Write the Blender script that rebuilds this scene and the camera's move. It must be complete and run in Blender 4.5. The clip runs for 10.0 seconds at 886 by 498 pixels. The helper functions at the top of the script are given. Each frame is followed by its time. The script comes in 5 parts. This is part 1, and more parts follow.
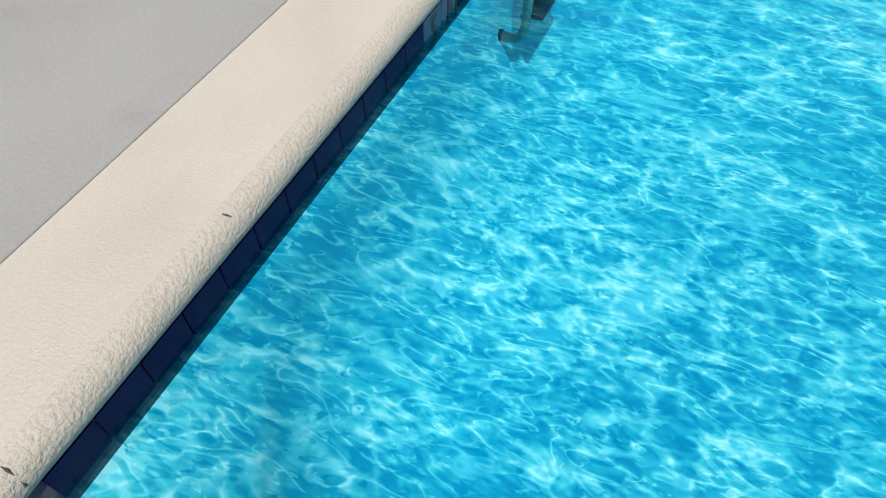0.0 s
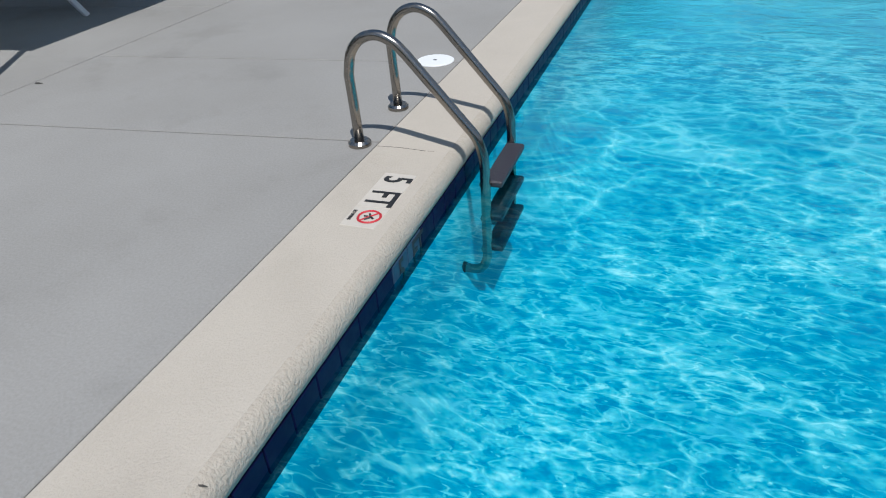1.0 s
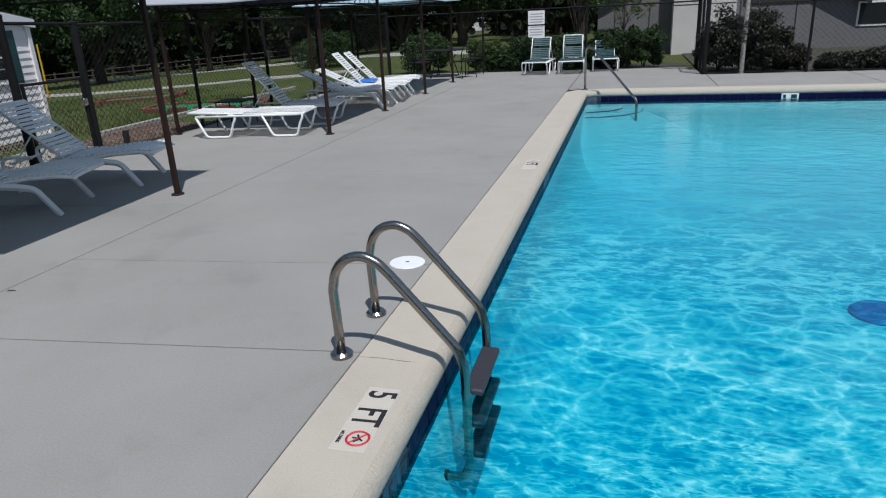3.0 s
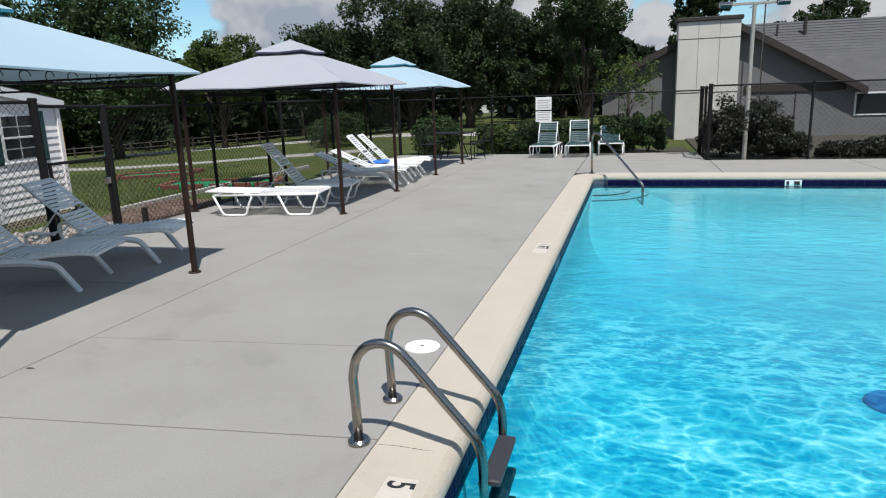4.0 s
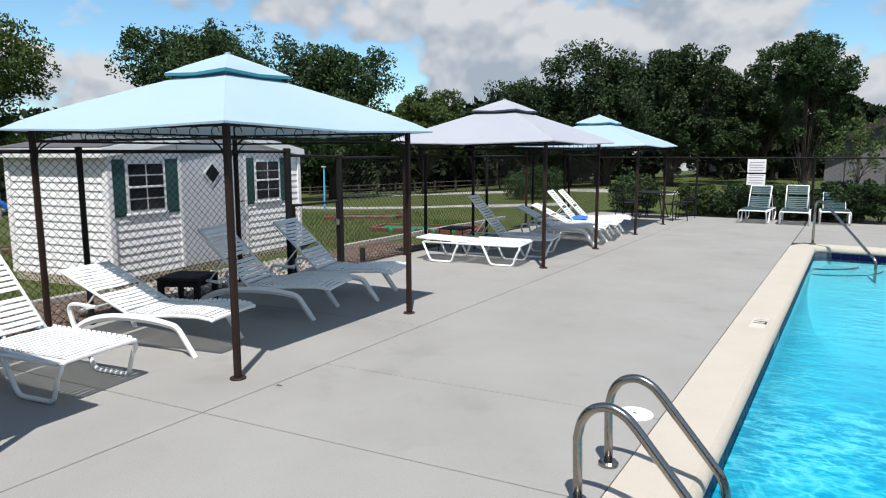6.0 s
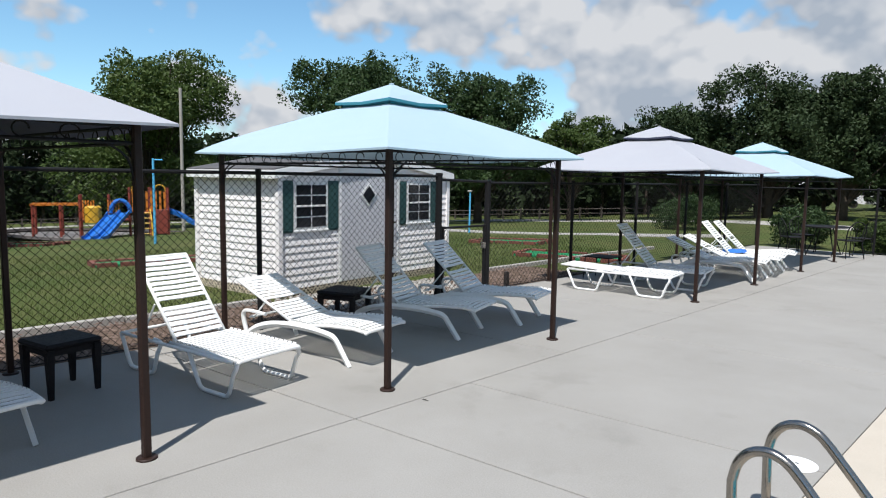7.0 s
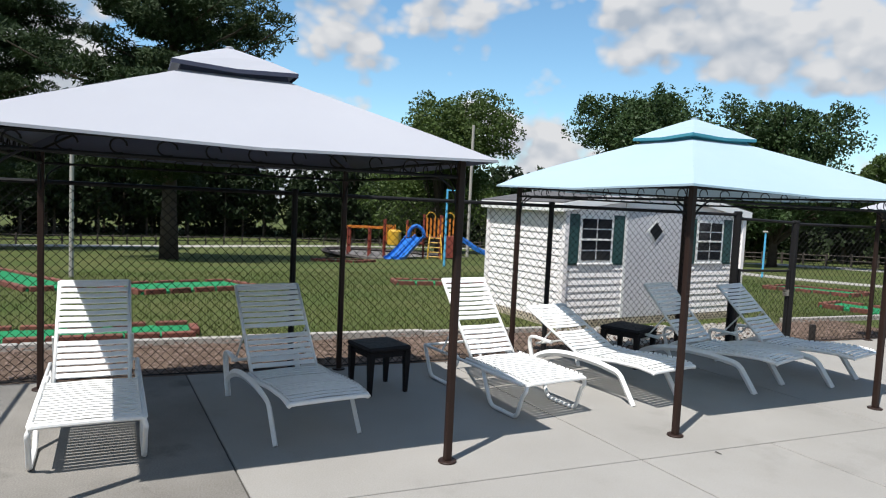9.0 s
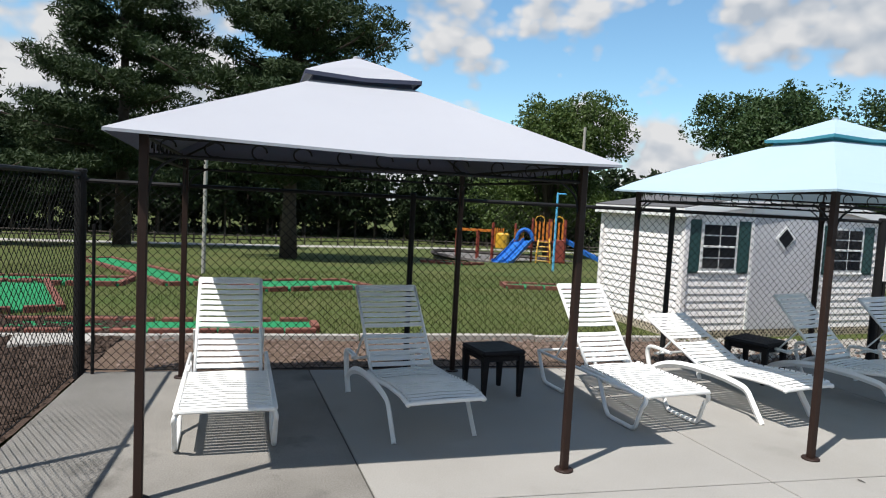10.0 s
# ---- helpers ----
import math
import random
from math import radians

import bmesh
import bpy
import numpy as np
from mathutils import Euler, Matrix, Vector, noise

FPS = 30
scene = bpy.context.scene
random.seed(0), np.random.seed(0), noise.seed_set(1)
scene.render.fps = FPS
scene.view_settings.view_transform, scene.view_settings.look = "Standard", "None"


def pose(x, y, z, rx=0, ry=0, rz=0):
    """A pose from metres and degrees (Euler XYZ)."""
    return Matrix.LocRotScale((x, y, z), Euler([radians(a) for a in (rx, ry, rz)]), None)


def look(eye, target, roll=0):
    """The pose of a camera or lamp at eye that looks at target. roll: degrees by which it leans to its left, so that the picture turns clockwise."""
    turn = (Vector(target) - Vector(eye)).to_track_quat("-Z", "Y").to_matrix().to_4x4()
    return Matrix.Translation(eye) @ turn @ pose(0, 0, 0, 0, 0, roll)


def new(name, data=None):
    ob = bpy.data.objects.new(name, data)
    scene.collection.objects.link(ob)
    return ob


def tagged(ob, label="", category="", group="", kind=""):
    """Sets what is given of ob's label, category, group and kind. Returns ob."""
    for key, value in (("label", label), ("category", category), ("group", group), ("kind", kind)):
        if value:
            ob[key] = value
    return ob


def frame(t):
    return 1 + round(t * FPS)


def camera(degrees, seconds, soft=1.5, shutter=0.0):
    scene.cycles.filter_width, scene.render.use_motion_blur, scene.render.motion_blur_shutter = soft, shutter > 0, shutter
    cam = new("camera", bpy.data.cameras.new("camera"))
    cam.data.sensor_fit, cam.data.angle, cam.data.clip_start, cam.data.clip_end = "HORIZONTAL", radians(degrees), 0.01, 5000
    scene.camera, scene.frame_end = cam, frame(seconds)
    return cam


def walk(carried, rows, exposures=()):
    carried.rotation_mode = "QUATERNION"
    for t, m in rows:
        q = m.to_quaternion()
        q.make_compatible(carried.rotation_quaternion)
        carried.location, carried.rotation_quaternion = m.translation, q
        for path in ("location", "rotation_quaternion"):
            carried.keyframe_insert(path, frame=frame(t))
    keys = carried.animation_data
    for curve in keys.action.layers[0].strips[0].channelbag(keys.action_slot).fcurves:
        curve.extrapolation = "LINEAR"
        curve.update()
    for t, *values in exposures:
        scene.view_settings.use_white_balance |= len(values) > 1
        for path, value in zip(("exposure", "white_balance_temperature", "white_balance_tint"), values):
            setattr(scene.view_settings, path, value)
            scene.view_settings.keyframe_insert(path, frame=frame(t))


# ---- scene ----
cam = camera(67.5, 10.0, soft=1.1)
PATH = [
    (0, (1.397, -2.747, 1.278), (0.864, -1.621, -0.287), -0.9),
    (0.2, (1.395, -2.742, 1.279), (0.8, -1.487, -0.16), -1.2),
    (0.5, (1.387, -2.734, 1.285), (0.737, -1.337, 0.01), -2.5),
    (1, (1.387, -2.724, 1.346), (0.773, -1.163, 0.256), -3.9),
    (1.5, (1.354, -2.72, 1.423), (0.805, -1.072, 0.431), -3.5),
    (2, (1.322, -2.751, 1.492), (0.816, -1.04, 0.589), -2.5),
    (2.5, (1.31, -2.725, 1.554), (0.79, -0.973, 0.74), -3.3),
    (3, (1.269, -2.754, 1.611), (0.746, -0.941, 0.948), -2.9),
    (4.5, (1.179, -2.874, 1.735), (0.588, -1.004, 1.347), -2.0),
    (5, (1.117, -2.925, 1.757), (0.412, -1.087, 1.403), -1.4),
    (5.5, (1.06, -3.003, 1.77), (0.205, -1.223, 1.45), -0.8),
    (6, (1.019, -3.097, 1.797), (-0.027, -1.417, 1.511), -0.1),
    (7.5, (1.037, -3.272, 1.807), (-0.489, -1.993, 1.622), 1.4),
    (8, (1.029, -3.331, 1.8), (-0.624, -2.218, 1.636), 1.9),
    (8.5, (1.026, -3.381, 1.808), (-0.734, -2.442, 1.659), 2.3),
    (9, (1.019, -3.443, 1.809), (-0.823, -2.676, 1.667), 2.7),
    (9.5, (1.008, -3.485, 1.806), (-0.897, -2.893, 1.665), 2.9),
    (10, (1.006, -3.535, 1.818), (-0.934, -3.072, 1.669), 3.0),
]
EXPOSURES = [(0, 0.06, 6350, 10), (1.0, -0.24, 5950, 10), (2.5, -0.47, 5850, 10), (3.2, -0.22, 6000, 10), (4.5, 0.22, 6300, 10), (6, 0.34, 6200, 10), (7.6, 0.36, 6200, 10), (10, 0.46, 6400, 10)]
walk(cam, [(t, look(eye, target, roll)) for t, eye, target, roll in PATH], EXPOSURES)

# ---- light ----
SUN = Vector((0.55, -0.885, 2.05)).normalized()
sun = new("sun", bpy.data.lights.new("sun", "SUN"))
sun.data.energy, sun.data.angle, sun.data.color = 5.0, radians(0.55), (1.0, 0.95, 0.89)
sun.matrix_world = look(SUN * 30, (0, 0, 0))

world = bpy.data.worlds.new("sky")
scene.world = world
world.use_nodes = True
wn, wl = world.node_tree.nodes, world.node_tree.links
wn.clear()


def wnode(kind, **values):
    n = wn.new(kind)
    for key, value in values.items():
        n.inputs[key].default_value = value
    return n


def wmath(op, a, b=None, clamp=False):
    n = wn.new("ShaderNodeMath")
    n.operation, n.use_clamp = op, clamp
    for i, v in enumerate((a, b)):
        if v is None:
            continue
        if isinstance(v, (int, float)):
            n.inputs[i].default_value = v
        else:
            wl.new(v, n.inputs[i])
    return n.outputs[0]


sky = wn.new("ShaderNodeTexSky")
sky.sky_type, sky.sun_disc = "NISHITA", False
sky.sun_elevation, sky.sun_rotation = math.asin(SUN.z), math.atan2(SUN.x, SUN.y)
sky.air_density, sky.dust_density, sky.ozone_density = 1.0, 0.2, 3.0
coord = wn.new("ShaderNodeTexCoord")
sep = wn.new("ShaderNodeSeparateXYZ")
wl.new(coord.outputs["Generated"], sep.inputs[0])
flat = wn.new("ShaderNodeCombineXYZ")
wl.new(sep.outputs["X"], flat.inputs[0])
wl.new(sep.outputs["Y"], flat.inputs[1])
wl.new(wmath("MULTIPLY", wmath("MAXIMUM", sep.outputs["Z"], -0.02), 1.3), flat.inputs[2])


def cloud_noise(shift):
    """Heaped cloud: broad banks, with rounded puffs on their edges."""
    m = wn.new("ShaderNodeMapping")
    m.inputs["Location"].default_value = shift
    wl.new(flat.outputs[0], m.inputs[0])
    bank = wnode("ShaderNodeTexNoise", Scale=3.0, Detail=4.0, Roughness=0.45, Lacunarity=2.1, Distortion=0.1)
    wl.new(m.outputs[0], bank.inputs["Vector"])
    total = wmath("MULTIPLY", bank.outputs[0], 1.0)
    for scale, amount in ((6.0, 0.30), (13.0, 0.19), (28.0, 0.10), (60.0, 0.05)):
        puff = wn.new("ShaderNodeTexVoronoi")
        puff.feature, puff.inputs["Scale"].default_value = "SMOOTH_F1", scale
        puff.inputs["Smoothness"].default_value = 0.2
        bent = wn.new("ShaderNodeVectorMath")
        bent.operation = "MULTIPLY_ADD"
        wl.new(bank.outputs["Color"], bent.inputs[0])
        bent.inputs[1].default_value = (0.05, 0.05, 0.05)
        wl.new(m.outputs[0], bent.inputs[2])
        wl.new(bent.outputs[0], puff.inputs["Vector"])
        total = wmath("ADD", total, wmath("MULTIPLY", wmath("SUBTRACT", 0.45, puff.outputs["Distance"]), amount))
    return total


dense, above = cloud_noise((3.1, 7.4, 0.0)), cloud_noise((3.11, 7.39, 0.03))
cover = wmath("MULTIPLY", wmath("SUBTRACT", dense, wmath("ADD", wmath("MULTIPLY", wmath("MAXIMUM", sep.outputs["Z"], 0.0), 0.20), 0.335)), 13.0, True)
lit = wmath("ADD", wmath("MULTIPLY", wmath("SUBTRACT", dense, above), 6.5), 0.60, True)
tone = wn.new("ShaderNodeMix")
tone.data_type = "RGBA"
tone.inputs[6].default_value, tone.inputs[7].default_value = (0.58, 0.65, 0.74, 1), (1.0, 1.0, 1.0, 1)
wl.new(lit, tone.inputs[0])
cloud = wnode("ShaderNodeBackground", Strength=0.55)
wl.new(tone.outputs[2], cloud.inputs[0])
clear_sky = wnode("ShaderNodeBackground", Strength=0.112)
blue = wn.new("ShaderNodeMix")
blue.data_type, blue.blend_type = "RGBA", "MULTIPLY"
blue.inputs[0].default_value, blue.inputs[7].default_value = 1.0, (0.92, 1.10, 1.07, 1)
wl.new(sky.outputs[0], blue.inputs[6])
wl.new(blue.outputs[2], clear_sky.inputs[0])
both = wn.new("ShaderNodeMixShader")
wl.new(cover, both.inputs[0])
wl.new(clear_sky.outputs[0], both.inputs[1])
wl.new(cloud.outputs[0], both.inputs[2])
out = wn.new("ShaderNodeOutputWorld")
wl.new(both.outputs[0], out.inputs[0])


# ---- materials ----
def surface(name, one, two=None, rough=0.6, metal=0.0, coarse=1.5, fine=40.0, bump=0.1, blotch=0.5, grains=0.25, spread=0.0, translucent=0.0, spec=0.5, stain=0.0):
    """A painted or natural surface: two base colours mixed by coarse and fine noise, with a relief. spread varies whole objects."""
    two = two or tuple(c * 0.8 for c in one)
    m = bpy.data.materials.new(name)
    m.use_nodes = True
    nodes, links = m.node_tree.nodes, m.node_tree.links
    bsdf = nodes["Principled BSDF"]
    place = nodes.new("ShaderNodeNewGeometry").outputs["Position"]

    def noise_at(scale, detail):
        n = nodes.new("ShaderNodeTexNoise")
        n.inputs["Scale"].default_value, n.inputs["Detail"].default_value = scale, detail
        n.inputs["Roughness"].default_value = 0.6
        links.new(place, n.inputs["Vector"])
        return n.outputs[0]

    def calc(op, a, b, clamp=False):
        n = nodes.new("ShaderNodeMath")
        n.operation, n.use_clamp = op, clamp
        for i, v in enumerate((a, b)):
            if isinstance(v, (int, float)):
                n.inputs[i].default_value = v
            else:
                links.new(v, n.inputs[i])
        return n.outputs[0]

    big, small = noise_at(coarse, 5.0), noise_at(fine, 3.0)
    t = calc("ADD", calc("MULTIPLY", calc("SUBTRACT", big, 0.5), 3.0 * blotch), calc("MULTIPLY", calc("SUBTRACT", small, 0.5), 3.0 * grains))
    if spread:
        t = calc("ADD", t, calc("MULTIPLY", calc("SUBTRACT", nodes.new("ShaderNodeObjectInfo").outputs["Random"], 0.5), spread))
    t = calc("ADD", t, 0.5, True)
    mix = nodes.new("ShaderNodeMix")
    mix.data_type = "RGBA"
    mix.inputs[6].default_value, mix.inputs[7].default_value = (*one, 1), (*two, 1)
    links.new(t, mix.inputs[0])
    if stain:
        marks = calc("MULTIPLY", calc("SUBTRACT", calc("MULTIPLY", noise_at(1.9, 6.0), calc("ADD", noise_at(0.35, 2.0), 0.5)), 0.575), 7.0, True)
        dirty = nodes.new("ShaderNodeMix")
        dirty.data_type = "RGBA"
        dirty.inputs[7].default_value = (*(c * 0.45 for c in two), 1)
        links.new(mix.outputs[2], dirty.inputs[6])
        links.new(calc("MULTIPLY", marks, stain), dirty.inputs[0])
        mix = dirty
    links.new(mix.outputs[2], bsdf.inputs["Base Color"])
    bsdf.inputs["Metallic"].default_value = metal
    bsdf.inputs["Specular IOR Level"].default_value = spec
    links.new(calc("ADD", calc("MULTIPLY", calc("SUBTRACT", small, 0.5), 0.3), rough, True), bsdf.inputs["Roughness"])
    if bump:
        b = nodes.new("ShaderNodeBump")
        b.inputs["Strength"].default_value, b.inputs["Distance"].default_value = bump, 0.01
        links.new(small, b.inputs["Height"])
        links.new(b.outputs[0], bsdf.inputs["Normal"])
    if translucent:
        tr = nodes.new("ShaderNodeBsdfTranslucent")
        links.new(mix.outputs[2], tr.inputs[0])
        ms = nodes.new("ShaderNodeMixShader")
        ms.inputs[0].default_value = translucent
        links.new(bsdf.outputs[0], ms.inputs[1])
        links.new(tr.outputs[0], ms.inputs[2])
        links.new(ms.outputs[0], nodes["Material Output"].inputs[0])
    return m


CONCRETE = surface("broomed concrete", (0.310, 0.298, 0.275), (0.239, 0.228, 0.207), 0.9, coarse=0.75, fine=90, bump=0.25, blotch=0.5, grains=0.42, spread=0.1, spec=0.2, stain=0.17)
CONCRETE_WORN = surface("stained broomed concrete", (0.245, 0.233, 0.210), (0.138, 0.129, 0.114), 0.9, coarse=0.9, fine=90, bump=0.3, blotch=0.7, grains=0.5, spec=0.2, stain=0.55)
JOINT = surface("dirty joint filler", (0.075, 0.07, 0.06), (0.04, 0.037, 0.033), 0.95, fine=60, bump=0.3)
COPING = surface("cream cast coping", (0.490, 0.438, 0.363), (0.419, 0.371, 0.304), 0.85, coarse=1.8, fine=130, bump=0.45, blotch=0.45, grains=0.35, spec=0.25, stain=0.06)
COPING_ROUGH = surface("rough cream coping edge", (0.47, 0.418, 0.345), (0.385, 0.338, 0.272), 0.9, coarse=9, fine=85, bump=0.8, blotch=0.3, grains=0.6, spec=0.2)
TILE = surface("cobalt glazed tile", (0.003, 0.003, 0.028), (0.005, 0.005, 0.04), 0.45, coarse=9, fine=30, bump=0.05, spread=0.5, spec=0.08)
# White marker tile; shade and water reflection are put into this dark blue.
TILE_SHADED = surface("shaded white marker tile", (0.035, 0.065, 0.11), (0.025, 0.05, 0.09), 0.35, coarse=9, fine=30, bump=0.05, spec=0.2)
GROUT = surface("grey grout", (0.085, 0.09, 0.12), (0.05, 0.055, 0.08), 0.9)
PLASTER = surface("white pool plaster", (0.640, 0.672, 0.688), (0.560, 0.616, 0.656), 0.8, coarse=0.8, fine=15, bump=0.1)
STEEL = surface("brushed stainless steel", (0.34, 0.32, 0.29), (0.27, 0.25, 0.225), 0.22, 1.0, coarse=6, fine=160, bump=0.02, blotch=0.15, grains=0.1)
# Grey tread, with its shade put into a near-black colour.
TREAD = surface("shade-darkened grey tread", (0.038, 0.036, 0.043), (0.026, 0.024, 0.031), 0.5, fine=80, bump=0.4)
WHITE_PAINT = surface("white powder coat", (0.80, 0.80, 0.78), (0.72, 0.72, 0.70), 0.4, coarse=3, fine=60, bump=0.04)
STRAP = surface("white vinyl strap", (0.82, 0.82, 0.80), (0.74, 0.74, 0.72), 0.45, coarse=5, fine=90, bump=0.05, spread=0.4)
STRAP_GREEN = surface("sea green vinyl strap", (0.036, 0.085, 0.088), (0.026, 0.065, 0.07), 0.45, coarse=5, fine=90, bump=0.05, spread=0.4)
BROWN_METAL = surface("rust brown steel", (0.031, 0.016, 0.012), (0.021, 0.012, 0.009), 0.55, 0.1, coarse=4, fine=70, bump=0.12, spec=0.25)
BLACK_METAL = surface("black coated steel", (0.009, 0.009, 0.010), (0.016, 0.015, 0.015), 0.6, 0.0, coarse=3, fine=60, bump=0.08, spec=0.15)
WIRE = surface("matte black wire coat", (0.010, 0.010, 0.010), (0.016, 0.016, 0.015), 0.9, bump=0, spec=0.06)
BLACK_WOVEN = surface("black woven resin", (0.010, 0.009, 0.010), (0.02, 0.018, 0.018), 0.6, coarse=20, fine=160, bump=0.5, spec=0.12)
AQUA_FABRIC = surface("aqua canopy fabric", (0.370, 0.475, 0.540), (0.335, 0.447, 0.518), 0.85, coarse=0.8, fine=200, bump=0.1, blotch=0.5, translucent=0.10, spec=0.2)
GREY_FABRIC = surface("pale grey canopy fabric", (0.375, 0.382, 0.410), (0.335, 0.342, 0.372), 0.85, coarse=0.8, fine=200, bump=0.1, blotch=0.5, translucent=0.04, spec=0.2)
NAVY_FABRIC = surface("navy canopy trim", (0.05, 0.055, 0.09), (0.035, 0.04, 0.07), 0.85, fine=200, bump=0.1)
TEAL_FABRIC = surface("teal canopy trim", (0.048, 0.240, 0.304), (0.040, 0.200, 0.256), 0.85, fine=200, bump=0.1)
VINYL = surface("white vinyl siding", (0.86, 0.83, 0.81), (0.79, 0.755, 0.735), 0.55, coarse=2, fine=50, bump=0.05, spread=0.2)
SHUTTER = surface("dark green louvre", (0.022, 0.075, 0.068), (0.016, 0.055, 0.05), 0.5, fine=50)
DOOR_PAINT = surface("pale grey door paint", (0.558, 0.558, 0.576), (0.504, 0.504, 0.522), 0.5, coarse=2, fine=40, bump=0.05)
SHINGLE = surface("grey shingle", (0.102, 0.099, 0.100), (0.064, 0.062, 0.064), 0.95, coarse=1.5, fine=25, bump=0.5)
GLASS = surface("dark window glass", (0.012, 0.014, 0.018), (0.02, 0.022, 0.026), 0.08, coarse=1, fine=5, bump=0.0, grains=0.0)
GRASS = surface("mown grass", (0.044, 0.070, 0.017), (0.088, 0.090, 0.034), 0.95, coarse=0.45, fine=22, bump=0.8, blotch=0.7, grains=0.6, spec=0.1)
BLADE = surface("grass blade", (0.054, 0.092, 0.019), (0.100, 0.112, 0.037), 0.8, coarse=0.5, fine=5, bump=0, translucent=0.3, spec=0.2)
MULCH = surface("brown bark mulch", (0.034, 0.023, 0.018), (0.085, 0.060, 0.046), 0.95, coarse=6, fine=45, bump=1.0, grains=0.7, spec=0.1)
DIRT = surface("brown dry soil", (0.136, 0.098, 0.072), (0.072, 0.049, 0.037), 0.95, coarse=3, fine=30, bump=0.9, grains=0.5, spec=0.1)
GRAVEL = surface("pale gravel", (0.360, 0.345, 0.315), (0.285, 0.270, 0.247), 0.95, coarse=2, fine=20, bump=0.6, spec=0.1)
TURF = surface("green putting turf", (0.017, 0.162, 0.064), (0.025, 0.204, 0.085), 0.9, coarse=2, fine=60, bump=0.4, spec=0.1)
BRICK = surface("red brick edging", (0.170, 0.055, 0.038), (0.111, 0.038, 0.025), 0.9, coarse=4, fine=30, bump=0.5, spread=0.8)
BARK = surface("dark bark", (0.05, 0.04, 0.032), (0.09, 0.075, 0.06), 0.95, coarse=4, fine=18, bump=1.0, spec=0.1)
WOOD = surface("weathered rail wood", (0.070, 0.059, 0.049), (0.042, 0.035, 0.029), 0.9, coarse=3, fine=40, bump=0.5)
PALE_WOOD = surface("pale pole wood", (0.357, 0.340, 0.306), (0.281, 0.264, 0.238), 0.85, coarse=3, fine=40, bump=0.3)
LATH = surface("tan painted lath", (0.50, 0.44, 0.34), (0.42, 0.36, 0.27), 0.8, coarse=3, fine=40, bump=0.2)
STUCCO = surface("grey board wall", (0.162, 0.159, 0.160), (0.128, 0.126, 0.128), 0.9, coarse=1, fine=25, bump=0.2)
CHIMNEY = surface("cream panel", (0.62, 0.60, 0.56), (0.53, 0.505, 0.465), 0.8, coarse=1, fine=20, bump=0.1)
DARK_TRIM = surface("dark brown trim", (0.035, 0.027, 0.023), (0.025, 0.02, 0.017), 0.7)
PINE = surface("pine needles", (0.017, 0.034, 0.012), (0.036, 0.056, 0.018), 0.7, coarse=1.2, fine=9, bump=0, translucent=0.12, spec=0.25)
LEAF = surface("broad leaves", (0.044, 0.080, 0.016), (0.076, 0.108, 0.026), 0.6, coarse=1.2, fine=9, bump=0, translucent=0.28, spec=0.3)
LEAF_DARK = surface("deep green leaves", (0.021, 0.047, 0.014), (0.043, 0.072, 0.021), 0.6, coarse=1.2, fine=9, bump=0, translucent=0.14, spec=0.25)
# Inner shade of the woods is put into this darkened leaf colour.
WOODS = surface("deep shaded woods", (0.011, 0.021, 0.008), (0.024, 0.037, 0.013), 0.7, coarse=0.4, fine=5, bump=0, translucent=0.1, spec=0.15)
BUSH_RED = surface("dark reddish leaves", (0.026, 0.02, 0.017), (0.026, 0.034, 0.016), 0.6, coarse=2, fine=9, bump=0, translucent=0.2)
PLAY_BLUE = surface("blue moulded plastic", (0.017, 0.136, 0.468), (0.017, 0.111, 0.399), 0.35)
PLAY_ORANGE = surface("orange plastic", (0.527, 0.170, 0.017), (0.425, 0.128, 0.017), 0.4)
PLAY_YELLOW = surface("yellow plastic", (0.595, 0.340, 0.025), (0.510, 0.289, 0.025), 0.4)
PLAY_RED = surface("red brown plastic", (0.22, 0.045, 0.03), (0.17, 0.035, 0.025), 0.4)
SKY_BLUE = surface("light blue paint", (0.10, 0.42, 0.68), (0.09, 0.36, 0.6), 0.4)
TOWEL = surface("bright blue towel", (0.03, 0.16, 0.55), (0.03, 0.13, 0.45), 0.95, fine=120, bump=0.6)
INK = surface("black sign ink", (0.012, 0.012, 0.012), (0.02, 0.02, 0.02), 0.6, bump=0)
RED_INK = surface("red sign ink", (0.50, 0.02, 0.03), (0.42, 0.02, 0.03), 0.6, bump=0)
FADED_INK = surface("faded sign print", (0.42, 0.36, 0.38), (0.36, 0.31, 0.33), 0.7, bump=0)
DECAL = surface("cream marker tile", (0.528, 0.480, 0.408), (0.480, 0.436, 0.368), 0.6, coarse=4, fine=90, bump=0.1)
CAR_WHITE = surface("white car paint", (0.75, 0.76, 0.77), (0.7, 0.71, 0.72), 0.25, bump=0)
RUBBER = surface("black rubber", (0.012, 0.012, 0.012), (0.02, 0.02, 0.02), 0.8)

WATER = bpy.data.materials.new("pool water")
WATER.use_nodes = True
nt = WATER.node_tree
nt.nodes.clear()
geo = nt.nodes.new("ShaderNodeNewGeometry").outputs["Position"]


def water_noise(scale, detail, stretch=(1, 1, 1), distortion=0.0):
    m = nt.nodes.new("ShaderNodeMapping")
    m.inputs["Scale"].default_value = stretch
    nt.links.new(geo, m.inputs[0])
    n = nt.nodes.new("ShaderNodeTexNoise")
    n.inputs["Scale"].default_value, n.inputs["Detail"].default_value, n.inputs["Distortion"].default_value = scale, detail, distortion
    nt.links.new(m.outputs[0], n.inputs["Vector"])
    return n


def water_math(op, a, b, clamp=False):
    n = nt.nodes.new("ShaderNodeMath")
    n.operation, n.use_clamp = op, clamp
